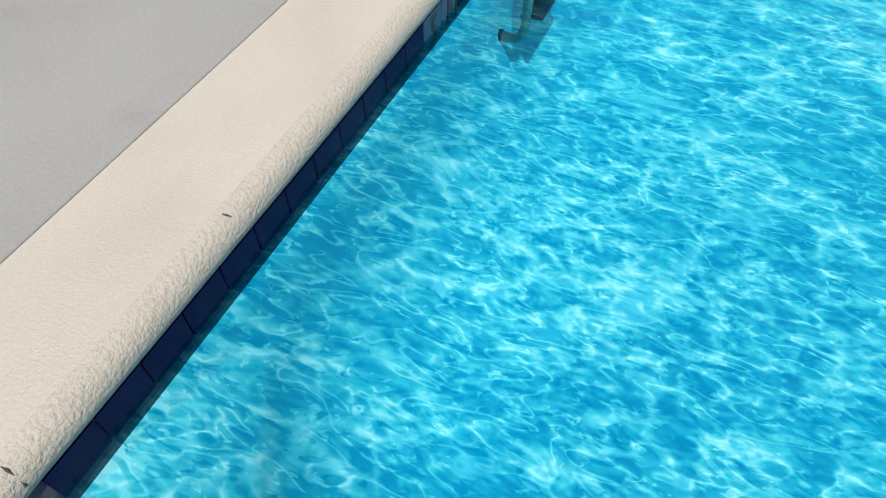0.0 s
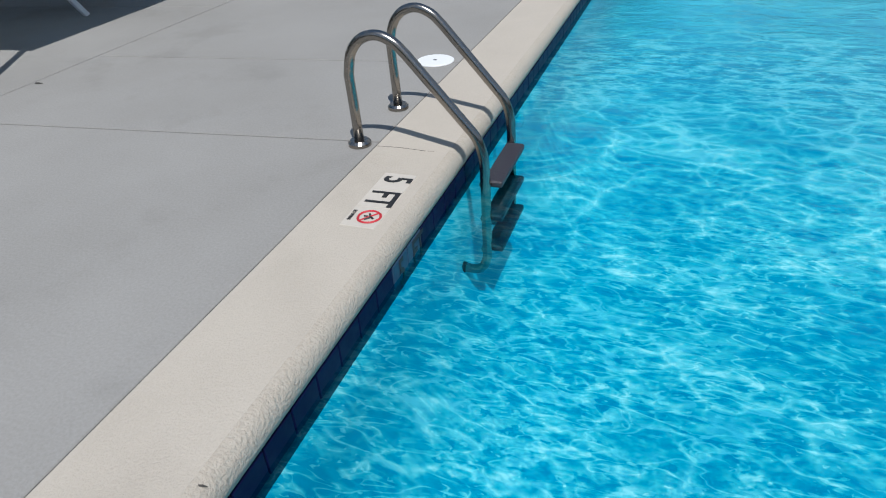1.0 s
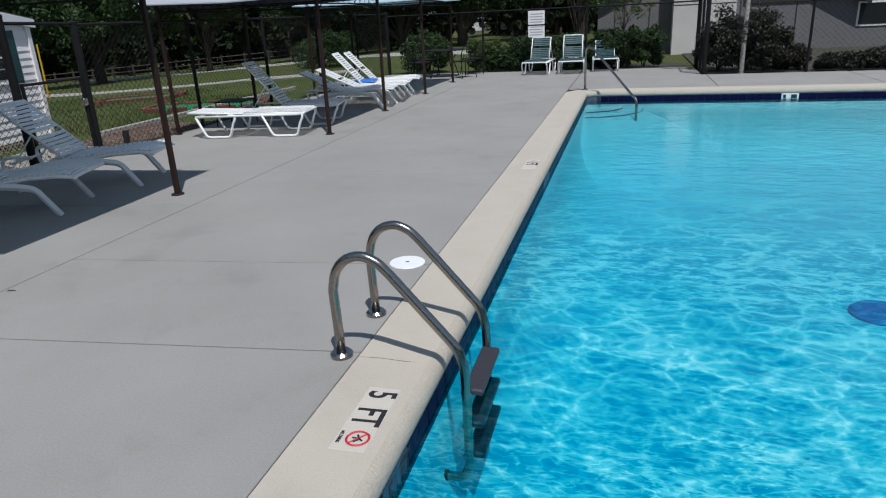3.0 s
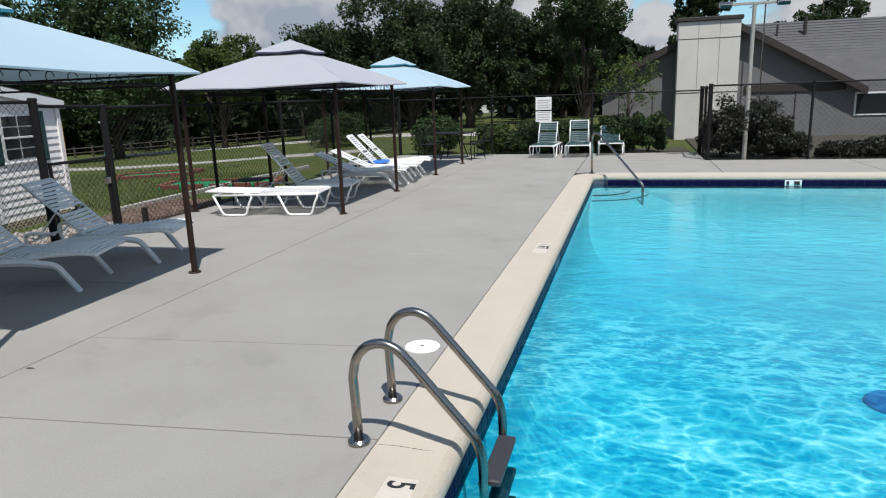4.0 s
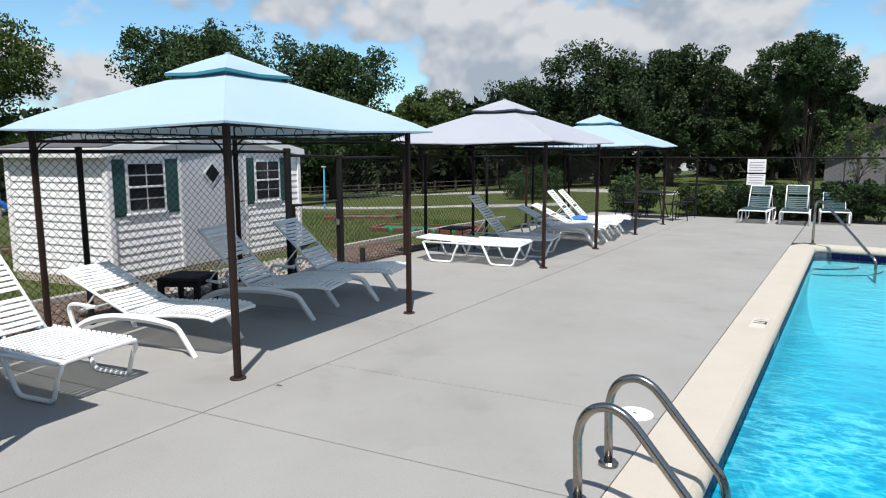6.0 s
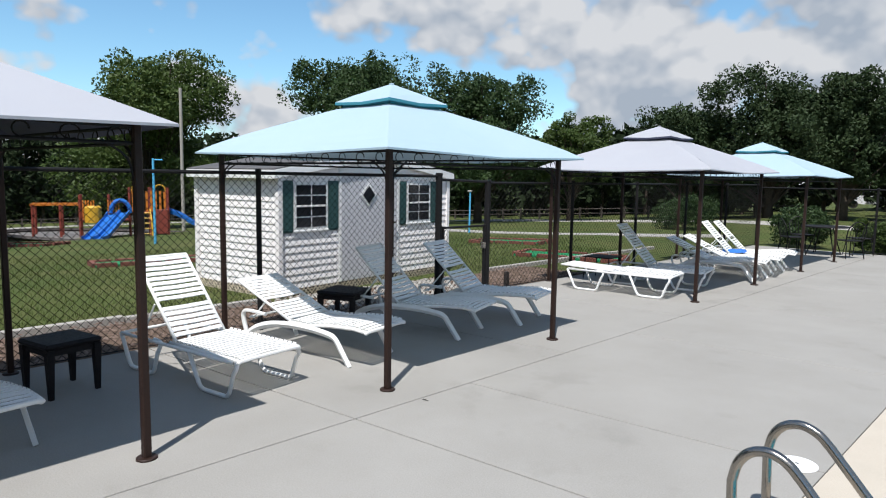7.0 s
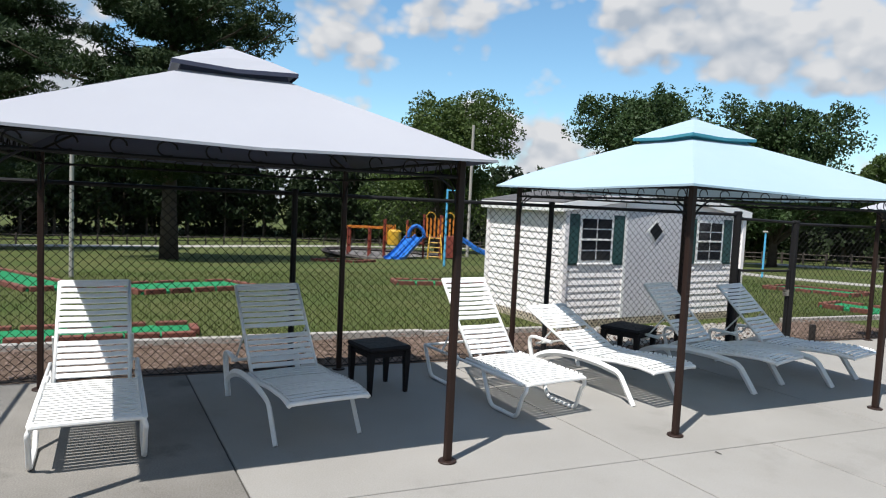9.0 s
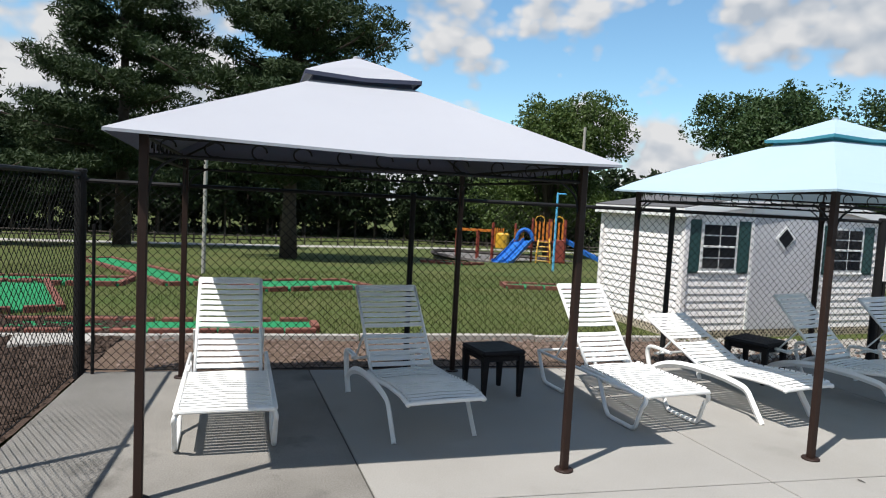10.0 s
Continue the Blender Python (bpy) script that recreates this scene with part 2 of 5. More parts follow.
    for i, v in enumerate((a, b)):
        if isinstance(v, (int, float)):
            n.inputs[i].default_value = v
        else:
            nt.links.new(v, n.inputs[i])
    return n.outputs[0]


# Caustic light is painted into the water's transmission colour by these patterns.
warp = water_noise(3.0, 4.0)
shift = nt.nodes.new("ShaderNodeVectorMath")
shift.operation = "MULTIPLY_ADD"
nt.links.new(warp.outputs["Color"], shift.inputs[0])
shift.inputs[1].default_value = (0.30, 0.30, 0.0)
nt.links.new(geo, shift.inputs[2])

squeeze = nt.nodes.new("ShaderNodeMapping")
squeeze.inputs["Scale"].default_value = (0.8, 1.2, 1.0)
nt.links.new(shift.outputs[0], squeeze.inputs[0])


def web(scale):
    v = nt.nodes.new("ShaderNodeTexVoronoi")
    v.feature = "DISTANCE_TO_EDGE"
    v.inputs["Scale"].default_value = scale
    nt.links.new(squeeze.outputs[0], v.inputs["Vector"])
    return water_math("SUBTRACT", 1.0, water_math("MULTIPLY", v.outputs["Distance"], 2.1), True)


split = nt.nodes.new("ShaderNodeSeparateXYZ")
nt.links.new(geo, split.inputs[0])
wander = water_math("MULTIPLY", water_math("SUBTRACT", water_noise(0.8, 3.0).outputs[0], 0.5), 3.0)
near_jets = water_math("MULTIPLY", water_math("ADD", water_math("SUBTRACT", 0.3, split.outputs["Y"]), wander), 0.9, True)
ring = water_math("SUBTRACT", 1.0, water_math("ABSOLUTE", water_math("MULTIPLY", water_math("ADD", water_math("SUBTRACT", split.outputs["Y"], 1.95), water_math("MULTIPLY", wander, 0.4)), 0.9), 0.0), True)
# The painted lines fade towards the far end, to fit the camera's view.
far_fade = water_math("MULTIPLY", water_math("SUBTRACT", 4.6, split.outputs["Y"]), 0.28, True)
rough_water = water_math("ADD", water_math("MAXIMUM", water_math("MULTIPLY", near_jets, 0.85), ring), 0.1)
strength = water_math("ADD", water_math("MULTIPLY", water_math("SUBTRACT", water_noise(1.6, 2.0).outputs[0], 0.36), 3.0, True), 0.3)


def caustic_filaments(scale, thin, stretch, curl):
    """Thin curling lines of painted caustic light, where a noise crosses its middle."""
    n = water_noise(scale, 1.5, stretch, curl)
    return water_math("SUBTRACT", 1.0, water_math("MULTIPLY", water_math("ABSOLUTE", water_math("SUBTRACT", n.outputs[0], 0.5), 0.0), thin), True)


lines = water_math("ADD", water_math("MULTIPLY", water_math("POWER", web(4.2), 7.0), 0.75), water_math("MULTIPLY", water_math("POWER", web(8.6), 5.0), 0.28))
lines = water_math("ADD", lines, water_math("MULTIPLY", water_math("POWER", caustic_filaments(2.8, 13.0, (0.75, 1.3, 1.0), 1.6), 2.0), 0.34))
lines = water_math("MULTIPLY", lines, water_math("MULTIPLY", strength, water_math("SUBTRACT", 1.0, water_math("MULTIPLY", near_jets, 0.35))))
# Swell, chop, glints and gloom are tones in the colour, not waves.
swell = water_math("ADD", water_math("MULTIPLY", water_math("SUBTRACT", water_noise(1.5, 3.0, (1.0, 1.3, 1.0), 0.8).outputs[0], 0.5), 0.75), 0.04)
caustic_threads = water_math("MULTIPLY", water_math("POWER", caustic_filaments(9.0, 15.0, (0.6, 1.5, 1.0), 0.9), 2.0), water_math("MULTIPLY", water_math("SUBTRACT", rough_water, 0.05, True), 0.75))
painted_chop = water_math("MULTIPLY", water_math("SUBTRACT", water_noise(13.0, 4.0, (0.7, 1.5, 1.0), 1.0).outputs[0], 0.52), water_math("MULTIPLY", rough_water, 1.7))
painted_glints = water_math("MULTIPLY", water_math("MULTIPLY", water_math("SUBTRACT", water_noise(30.0, 2.0, (0.7, 1.4, 1.0), 1.0).outputs[0], 0.62), 26.0, True), water_math("SUBTRACT", rough_water, 0.1, True))
painted_gloom = water_math("MULTIPLY", water_math("MULTIPLY", water_math("SUBTRACT", water_noise(15.0, 2.0, (0.6, 1.5, 1.0), 1.0).outputs[0], 0.58), 24.0, True), water_math("MULTIPLY", water_math("SUBTRACT", rough_water, 0.1, True), -0.5))
painted_chop = water_math("ADD", water_math("ADD", painted_chop, caustic_threads), water_math("ADD", water_math("MULTIPLY", painted_glints, 0.6), painted_gloom))
painted_chop = water_math("ADD", painted_chop, water_math("MULTIPLY", water_math("SUBTRACT", water_noise(6.5, 2.0, (0.8, 1.5, 1.0), 0.6).outputs[0], 0.5), water_math("MULTIPLY", ring, 3.0)))
caustic_tone = water_math("ADD", water_math("ADD", water_math("MULTIPLY", lines, water_math("ADD", far_fade, 0.15)), swell), painted_chop, True)
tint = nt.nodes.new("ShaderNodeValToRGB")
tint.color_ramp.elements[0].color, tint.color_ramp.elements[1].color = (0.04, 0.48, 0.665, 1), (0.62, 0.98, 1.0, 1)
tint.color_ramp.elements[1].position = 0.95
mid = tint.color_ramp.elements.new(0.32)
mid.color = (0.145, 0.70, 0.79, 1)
nt.links.new(caustic_tone, tint.inputs[0])
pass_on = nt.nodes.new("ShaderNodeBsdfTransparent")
# Sky glare and shallower water are put into a paler far tint.
far_paling = nt.nodes.new("ShaderNodeMix")
far_paling.data_type = "RGBA"
far_paling.inputs[7].default_value = (0.42, 0.85, 0.89, 1)
nt.links.new(tint.outputs[0], far_paling.inputs[6])
nt.links.new(water_math("MULTIPLY", water_math("MULTIPLY", water_math("SUBTRACT", split.outputs["Y"], 1.0), 0.125, True), 0.85), far_paling.inputs[0])
nt.links.new(far_paling.outputs[2], pass_on.inputs[0])
gloss = nt.nodes.new("ShaderNodeBsdfGlossy")
gloss.inputs["Roughness"].default_value = 0.04
ripple = nt.nodes.new("ShaderNodeBump")
ripple.inputs["Strength"].default_value, ripple.inputs["Distance"].default_value = 0.6, 0.02
heights = water_math("ADD", water_noise(3.6, 4.0, (0.7, 1.5, 1.0), 0.9).outputs[0], water_math("MULTIPLY", water_noise(15.0, 4.0, (0.8, 1.4, 1.0), 0.6).outputs[0], water_math("MULTIPLY", rough_water, 0.5)))
nt.links.new(heights, ripple.inputs["Height"])
nt.links.new(ripple.outputs[0], gloss.inputs["Normal"])
fres = nt.nodes.new("ShaderNodeFresnel")
fres.inputs["IOR"].default_value = 1.33
nt.links.new(ripple.outputs[0], fres.inputs["Normal"])
mixed = nt.nodes.new("ShaderNodeMixShader")
nt.links.new(fres.outputs[0], mixed.inputs[0])
nt.links.new(pass_on.outputs[0], mixed.inputs[1])
nt.links.new(gloss.outputs[0], mixed.inputs[2])
nt.links.new(mixed.outputs[0], nt.nodes.new("ShaderNodeOutputMaterial").inputs[0])


# ---- shapes ----
def part(name, bm, material, parent, label="", smooth=False, at=None):
    me = bpy.data.meshes.new(name)
    bm.normal_update()
    bm.to_mesh(me)
    bm.free()
    me.materials.append(material)
    if smooth:
        for p in me.polygons:
            p.use_smooth = True
    ob = new(name, me)
    if parent:
        ob.parent = parent
    if at is not None:
        ob.matrix_basis = at
    if label:
        ob["label"] = label
    return ob


def share(name, me, parent, at):
    ob = new(name, me)
    ob.parent = parent
    ob.matrix_basis = at
    return ob


def thing(name, at, label, category, group="", kind=""):
    ob = new(name)
    ob.empty_display_size = 0.1
    ob.matrix_basis = at
    return tagged(ob, label, category, group, kind)


def box(bm, a, b, bevel=0.0):
    lo, hi = [min(p, q) for p, q in zip(a, b)], [max(p, q) for p, q in zip(a, b)]
    v = [bm.verts.new((x, y, z)) for z in (lo[2], hi[2]) for x, y in ((lo[0], lo[1]), (hi[0], lo[1]), (hi[0], hi[1]), (lo[0], hi[1]))]
    faces = [bm.faces.new([v[i] for i in q]) for q in ((3, 2, 1, 0), (4, 5, 6, 7), (0, 1, 5, 4), (1, 2, 6, 5), (2, 3, 7, 6), (3, 0, 4, 7))]
    if bevel:
        edges = list({e for f in faces for e in f.edges})
        bmesh.ops.bevel(bm, geom=edges, offset=bevel, segments=1, affect="EDGES")
    return bm


def box_bm(a, b, bevel=0.0):
    return box(bmesh.new(), a, b, bevel)


def rings(bm, loops, closed=False, cap=True):
    """Joins loops of points, each as long as the others, into a skin."""
    made = [[bm.verts.new(p) for p in loop] for loop in loops]
    n = len(made[0])
    pairs = list(zip(made, made[1:])) + ([(made[-1], made[0])] if closed else [])
    for a, b in pairs:
        for i in range(n):
            j = (i + 1) % n
            bm.faces.new((a[i], a[j], b[j], b[i]))
    if cap and not closed:
        bm.faces.new(list(reversed(made[0])))
        bm.faces.new(made[-1])
    return bm


def tube(bm, points, radius, sides=8, closed=False, flat=1.0):
    """A tube along points; radius is a number or one for each point; flat squeezes it across."""
    pts = [Vector(p) for p in points]
    radii = radius if isinstance(radius, (list, tuple)) else [radius] * len(pts)
    loops, side = [], None
    for i, p in enumerate(pts):
        a = pts[i - 1] if (i or closed) else p
        b = pts[(i + 1) % len(pts)] if (i < len(pts) - 1 or closed) else p
        d = (b - a).normalized()
        if side is None:
            side = d.cross(Vector((0, 0, 1)) if abs(d.z) < 0.9 else Vector((0, 1, 0))).normalized()
        side = (side - d * side.dot(d)).normalized()
        up = side.cross(d)
        loops.append([p + (side * math.cos(2 * math.pi * k / sides) * flat + up * math.sin(2 * math.pi * k / sides)) * radii[i] for k in range(sides)])
    return rings(bm, loops, closed)


def tube_bm(points, radius, sides=8, closed=False, flat=1.0):
    return tube(bmesh.new(), points, radius, sides, closed, flat)


def curve_points(points, steps=6):
    """Points along a smooth curve through the given ones."""
    p = [Vector(q) for q in points]
    p = [p[0] * 2 - p[1]] + p + [p[-1] * 2 - p[-2]]
    made = []
    for i in range(1, len(p) - 2):
        for k in range(steps):
            t = k / steps
            made.append(0.5 * (2 * p[i] + (p[i + 1] - p[i - 1]) * t + (2 * p[i - 1] - 5 * p[i] + 4 * p[i + 1] - p[i + 2]) * t * t + (3 * p[i] - p[i - 1] - 3 * p[i + 1] + p[i + 2]) * t ** 3))
    return made + [p[-2]]


def disc(bm, radius, z0, z1, sides=24, centre=(0, 0), rim=0.0):
    def loop(r, z):
        return [(centre[0] + r * math.cos(2 * math.pi * k / sides), centre[1] + r * math.sin(2 * math.pi * k / sides), z) for k in range(sides)]
    loops = [loop(radius, z0), loop(radius, z1 - rim)] + ([loop(radius - rim, z1)] if rim else [])
    return rings(bm, loops)


def prism(bm, outline, z0, z1):
    return rings(bm, [[(x, y, z0) for x, y in outline], [(x, y, z1) for x, y in outline]])


def ground_z(x):
    return -0.1 - 0.055 * min(max(0.0, -x - 11.0), 60.0)


# ---- ground ----
POOL = (0.40, 10.4, -2.87, 11.47)   # inner faces of the pool walls
WATER_Z = -0.188
xs = [-400, -200, -120, -90, -71] + list(range(-66, -10, 5)) + [-11, -8, -6.2, 0.2, 10.6, 14.5, 20, 40, 90, 200, 400]
ys = [-300, -150, -80, -40, -20, -10, -5.3, -3.1, 11.7, 15, 20, 30, 45, 70, 120, 250, 400]
bm = bmesh.new()
grid = [[bm.verts.new((x, y, ground_z(x))) for y in ys] for x in xs]
for i in range(len(xs) - 1):
    for j in range(len(ys) - 1):
        if xs[i] >= 0.2 and xs[i + 1] <= 10.6 and ys[j] >= -3.1 and ys[j + 1] <= 11.7:
            continue
        bm.faces.new((grid[i][j], grid[i + 1][j], grid[i + 1][j + 1], grid[i][j + 1]))
tagged(part("ground", bm, GRASS, None), "mown green lawn with dry patches behind the fence", "ground", kind="structure")

# deck: a dark bed whose strips show in the joints, and slabs on it
deck = part("deck", box_bm((-5.82, -5.36, -0.095), (0.0, 16.75, -0.012)), JOINT, None)
tagged(deck, "pale broom-finished concrete pool deck with tooled joints", "deck", kind="structure")
for name, a, b in (("deck_north", (0.0, 11.9, -0.095), (14.0, 14.55, -0.012)), ("deck_far", (0.0, 14.56, -0.095), (2.9, 16.75, -0.012)),
                   ("deck_south", (0.0, -5.32, -0.095), (14.0, -3.30, -0.012)), ("deck_east", (10.83, -3.29, -0.095), (14.0, 11.89, -0.012))):
    tagged(part(name, box_bm(a, b), JOINT, None), "pale concrete pool deck beside the coping", "deck", kind="structure")


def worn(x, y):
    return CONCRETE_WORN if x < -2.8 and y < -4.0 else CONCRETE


def slabs(parent, xs, ys, skew=0.0):
    for x0, x1 in zip(xs, xs[1:]):
        for y0, y1 in zip(ys, ys[1:]):
            g = 0.0065
            lean0, lean1 = (skew if y0 != ys[0] else 0.0), (skew if y1 != ys[-1] else 0.0)
            corners = [(x0 + g, y0 + g + lean0 * (x0 + 2.765)), (x1 - g, y0 + g + lean0 * (x1 + 2.765)), (x1 - g, y1 - g + lean1 * (x1 + 2.765)), (x0 + g, y1 - g + lean1 * (x0 + 2.765))]
            bm = prism(bmesh.new(), corners, -0.09, 0.0)
            bmesh.ops.bevel(bm, geom=list(bm.edges), offset=0.004, segments=1, affect="EDGES")
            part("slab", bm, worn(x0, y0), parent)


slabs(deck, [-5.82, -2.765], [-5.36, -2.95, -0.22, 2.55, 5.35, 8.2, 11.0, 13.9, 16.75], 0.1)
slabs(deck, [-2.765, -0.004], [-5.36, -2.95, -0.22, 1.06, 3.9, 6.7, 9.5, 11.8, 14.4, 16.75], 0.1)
slabs(bpy.data.objects["deck_north"], [0.0, 3.0, 6.0, 9.0, 14.0], [11.9, 14.55])
slabs(bpy.data.objects["deck_far"], [0.0, 2.9], [14.56, 16.75])
slabs(bpy.data.objects["deck_south"], [0.0, 3.0, 6.0, 9.0, 14.0], [-5.32, -3.30])
slabs(bpy.data.objects["deck_east"], [10.83, 14.0], [-3.29, 1.5, 6.5, 11.89])


# ---- pool ----
def rounded_path(inset, radius, steps=8):
    """The pool's outline, inset from the coping's outer edge, with rounded corners; counter-clockwise."""
    x0, x1, y0, y1 = POOL[0] - 0.40 + inset, POOL[1] + 0.43 - inset, POOL[2] - 0.43 + inset, POOL[3] + 0.43 - inset
    r = max(radius - inset, 0.02)
    made = []
    for cx, cy, a in ((x1 - r, y0 + r, -90), (x1 - r, y1 - r, 0), (x0 + r, y1 - r, 90), (x0 + r, y0 + r, 180)):
        for k in range(steps + 1):
            t = radians(a + 90 * k / steps)
            made.append((cx + r * math.cos(t), cy + r * math.sin(t)))
    return made


pool = thing("pool", pose(0, 0, 0), "rectangular swimming pool with cream coping and blue waterline tile", "pool", kind="structure")


def coping_skin(profile):
    return rings(bmesh.new(), [[(x, y, z) for x, y in rounded_path(u, 0.62)] for u, z in profile], cap=False)


coping = part("coping", coping_skin(((0.0, -0.11), (0.0, 0.003), (0.372, 0.003))), COPING, pool, "cream cast coping")
part("coping_nose", coping_skin(((0.372, 0.003), (0.388, -0.001), (0.405, -0.012), (0.419, -0.03), (0.426, -0.05), (0.428, -0.07), (0.424, -0.092), (0.40, -0.105))), COPING_ROUGH, pool, "rough rounded nose of the coping", smooth=True)
bm = bmesh.new()
wall_path = rounded_path(0.412, 0.62)
rings(bm, [[(x, y, z) for x, y in wall_path] for z in (-0.104, -0.27)], cap=False)
part("grout_band", bm, GROUT, pool)
bm = bmesh.new()
FLOOR_Z = -1.32
basin = [[(x, y, -0.27) for x, y in wall_path]]
for k in range(9):
    t = radians(90 * k / 8)
    basin.append([(x, y, FLOOR_Z + 0.85 - 0.85 * math.sin(t)) for x, y in rounded_path(0.412 + 0.75 * (1 - math.cos(t)), 1.6)])
rings(bm, basin, cap=False)
bm.faces.new([bm.verts.new((x, y, FLOOR_Z)) for x, y in rounded_path(1.162, 1.6)])
bmesh.ops.remove_doubles(bm, verts=bm.verts, dist=0.002)
part("basin", bm, PLASTER, pool, "white plastered basin with coved corners", smooth=True)
# Dark disc placed along a camera ray to a dark blue spot.
bm = disc(bmesh.new(), 0.27, -1.35, -1.27, 24, (3.70, 3.96), 0.03)
part("main_drain", bm, surface("flat dark blue plastic", (0.05, 0.22, 0.46), (0.04, 0.18, 0.4), 0.5), pool, "round dark blue disc on the basin floor")
# waterline tiles, one by one
bm = box_bm((-0.006, -0.0745, -0.108), (0.006, 0.0745, 0.0), 0.003)
tile = part("tile", bm, TILE, pool, at=pose(0.416, -2.28 - 2 * 0.1535, -0.106))
blank = part("tile", box_bm((-0.007, -0.0745, -0.108), (0.007, 0.0745, 0.0), 0.003), TILE_SHADED, pool, at=pose(0.416, 4.475, -0.106))
pale = part("tile", box_bm((-0.007, -0.0745, -0.108), (0.007, 0.0745, 0.0), 0.003), WHITE_PAINT, pool, at=pose(4.0035 + 0.1535, 11.468, -0.106, 0, 0, 90))
step = 0.1535
y = -2.28 - step
while y < 11.1:
    white = -0.80 < y < -0.45 or 4.3 < y < 4.75
    share("tile", (blank if white else tile).data, pool, pose(0.416, y, -0.106))
    y += step
x = 0.78
while x < 10.2:
    white = 4.08 < x < 4.4
    share("tile", (pale if white else tile).data, pool, pose(x, 11.472, -0.106, 0, 0, 90))
    x += step

# corner steps, rounded, under the water
def quarter(r):
    return [(0.42, 11.46)] + [(0.42 + r * math.cos(radians(-90 + 90 * k / 20)), 11.46 + r * math.sin(radians(-90 + 90 * k / 20))) for k in range(21)]


for r, foot, z in ((1.12, 3.2, -0.37), (0.74, 0.76, -0.32)):
    low = -1.33 if foot > 1 else -0.38
    part("corner_step", rings(bmesh.new(), [[(x, y, low) for x, y in quarter(foot)], [(x, y, z) for x, y in quarter(r)]]), PLASTER, pool, smooth=False)
    arc = [(0.42 + r * math.cos(radians(-88 + 86 * k / 14)), 11.46 + r * math.sin(radians(-88 + 86 * k / 14)), z) for k in range(15)]
    part("step_edge", tube_bm(arc, 0.011, 6), TILE, pool, "dark blue step edge")

# water
nx, ny = 128, 180
bm = bmesh.new()
gridw = []
for i in range(nx + 1):
    row = []
    for j in range(ny + 1):
        x, y = 0.408 + 9.99 * i / nx, -2.87 + 14.34 * j / ny
        calm = 0.25 + 0.75 * max(0.0, min(1.0, (4.5 - y) / 5))
        h = 0.011 * noise.noise((x * 2.1, y * 1.7, 0.3)) + 0.006 * noise.noise((x * 5.2, y * 4.6, 3.1))
        row.append(bm.verts.new((x, y, WATER_Z + h * calm)))
    gridw.append(row)
for i in range(nx):
    for j in range(ny):
        bm.faces.new((gridw[i][j], gridw[i + 1][j], gridw[i + 1][j + 1], gridw[i][j + 1]))
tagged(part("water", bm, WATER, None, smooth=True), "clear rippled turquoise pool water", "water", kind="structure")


# ---- pool fittings ----
def ladder(at):
    lad = thing("pool_ladder", at, "stainless steel pool ladder with two bent rails", "pool ladder")
    for y in (0.0, 0.5):
        pts = [(-0.09, y, 0.0), (-0.095, y, 0.2)] + curve_points([(-0.1, y, 0.36), (-0.075, y, 0.46), (-0.02, y, 0.525), (0.06, y, 0.548), (0.14, y, 0.52), (0.2, y, 0.465)], 5) + \
            curve_points([(0.46, y, 0.165), (0.52, y, 0.09), (0.55, y, 0.0), (0.557, y, -0.1)], 5) + [(0.56, y, -0.48)] + curve_points([(0.56, y, -0.56), (0.54, y, -0.62), (0.50, y, -0.65), (0.43, y, -0.65)], 4)
        part("rail", tube_bm(pts, 0.0245, 14), STEEL, lad, smooth=True)
        bm = disc(bmesh.new(), 0.058, 0.002, 0.03, 20, (-0.09, y), 0.012)
        part("escutcheon", bm, STEEL, lad, "round steel base flange")
        part("bumper", tube_bm([(0.415, y, -0.65), (0.44, y, -0.65)], 0.03, 10), RUBBER, lad, "black rubber bumper")
    for z in (-0.15, -0.34, -0.52):
        bm = box_bm((0.535, 0.02, z - 0.02), (0.635, 0.48, z + 0.015), 0.008)
        part("tread", bm, TREAD, lad, "grey moulded step tread")
        part("tread_bolt", tube_bm([(0.555, 0.0, z), (0.555, 0.03, z)], 0.03, 8), STEEL, lad)


ladder(pose(0, 0, 0))

rail = thing("step_handrail", pose(0, 0, 0), "steel handrail bending down to the corner steps", "handrail")
pts = [(0.36, 11.72, 0.0), (0.36, 11.72, 0.7)] + curve_points([(0.36, 11.72, 0.78), (0.39, 11.68, 0.85), (0.47, 11.6, 0.86), (0.56, 11.5, 0.80)], 4) + curve_points([(1.30, 10.69, 0.02), (1.37, 10.61, -0.05), (1.40, 10.575, -0.14), (1.40, 10.57, -0.5)], 3)
part("rail", tube_bm(pts, 0.024, 10), STEEL, rail, smooth=True)
part("escutcheon", disc(bmesh.new(), 0.06, 0.003, 0.03, 16, (0.36, 11.72), 0.012), STEEL, rail)

lid = thing("skimmer_cover", pose(-0.175, 1.34, 0), "round white plastic skimmer cover let into the deck", "skimmer")
part("cover", disc(bmesh.new(), 0.125, 0.0, 0.008, 32, (0, 0), 0.004), WHITE_PAINT, lid)
part("finger_slot", box_bm((-0.012, -0.007, 0.0075), (0.012, 0.007, 0.0095)), INK, lid, "dark finger slot")


flap = thing("skimmer_flap", pose(0.475, 1.01, -0.235, 0, 8, 0), "small white plastic skimmer flap at the waterline", "skimmer flap")
part("shell", box_bm((-0.028, -0.05, -0.035), (0.028, 0.05, 0.03), 0.02), WHITE_PAINT, flap)


def lettering(text, size, material, parent, at, depth=0.001):
    cu = bpy.data.curves.new(text, "FONT")
    cu.offset = 0.0022 * size / 0.15
    cu.body, cu.size, cu.extrude, cu.align_x, cu.align_y = text, size, depth, "CENTER", "CENTER"
    tmp = bpy.data.objects.new("lettering", cu)
    scene.collection.objects.link(tmp)
    bpy.context.view_layer.update()
    me = bpy.data.meshes.new_from_object(tmp.evaluated_get(bpy.context.evaluated_depsgraph_get()))
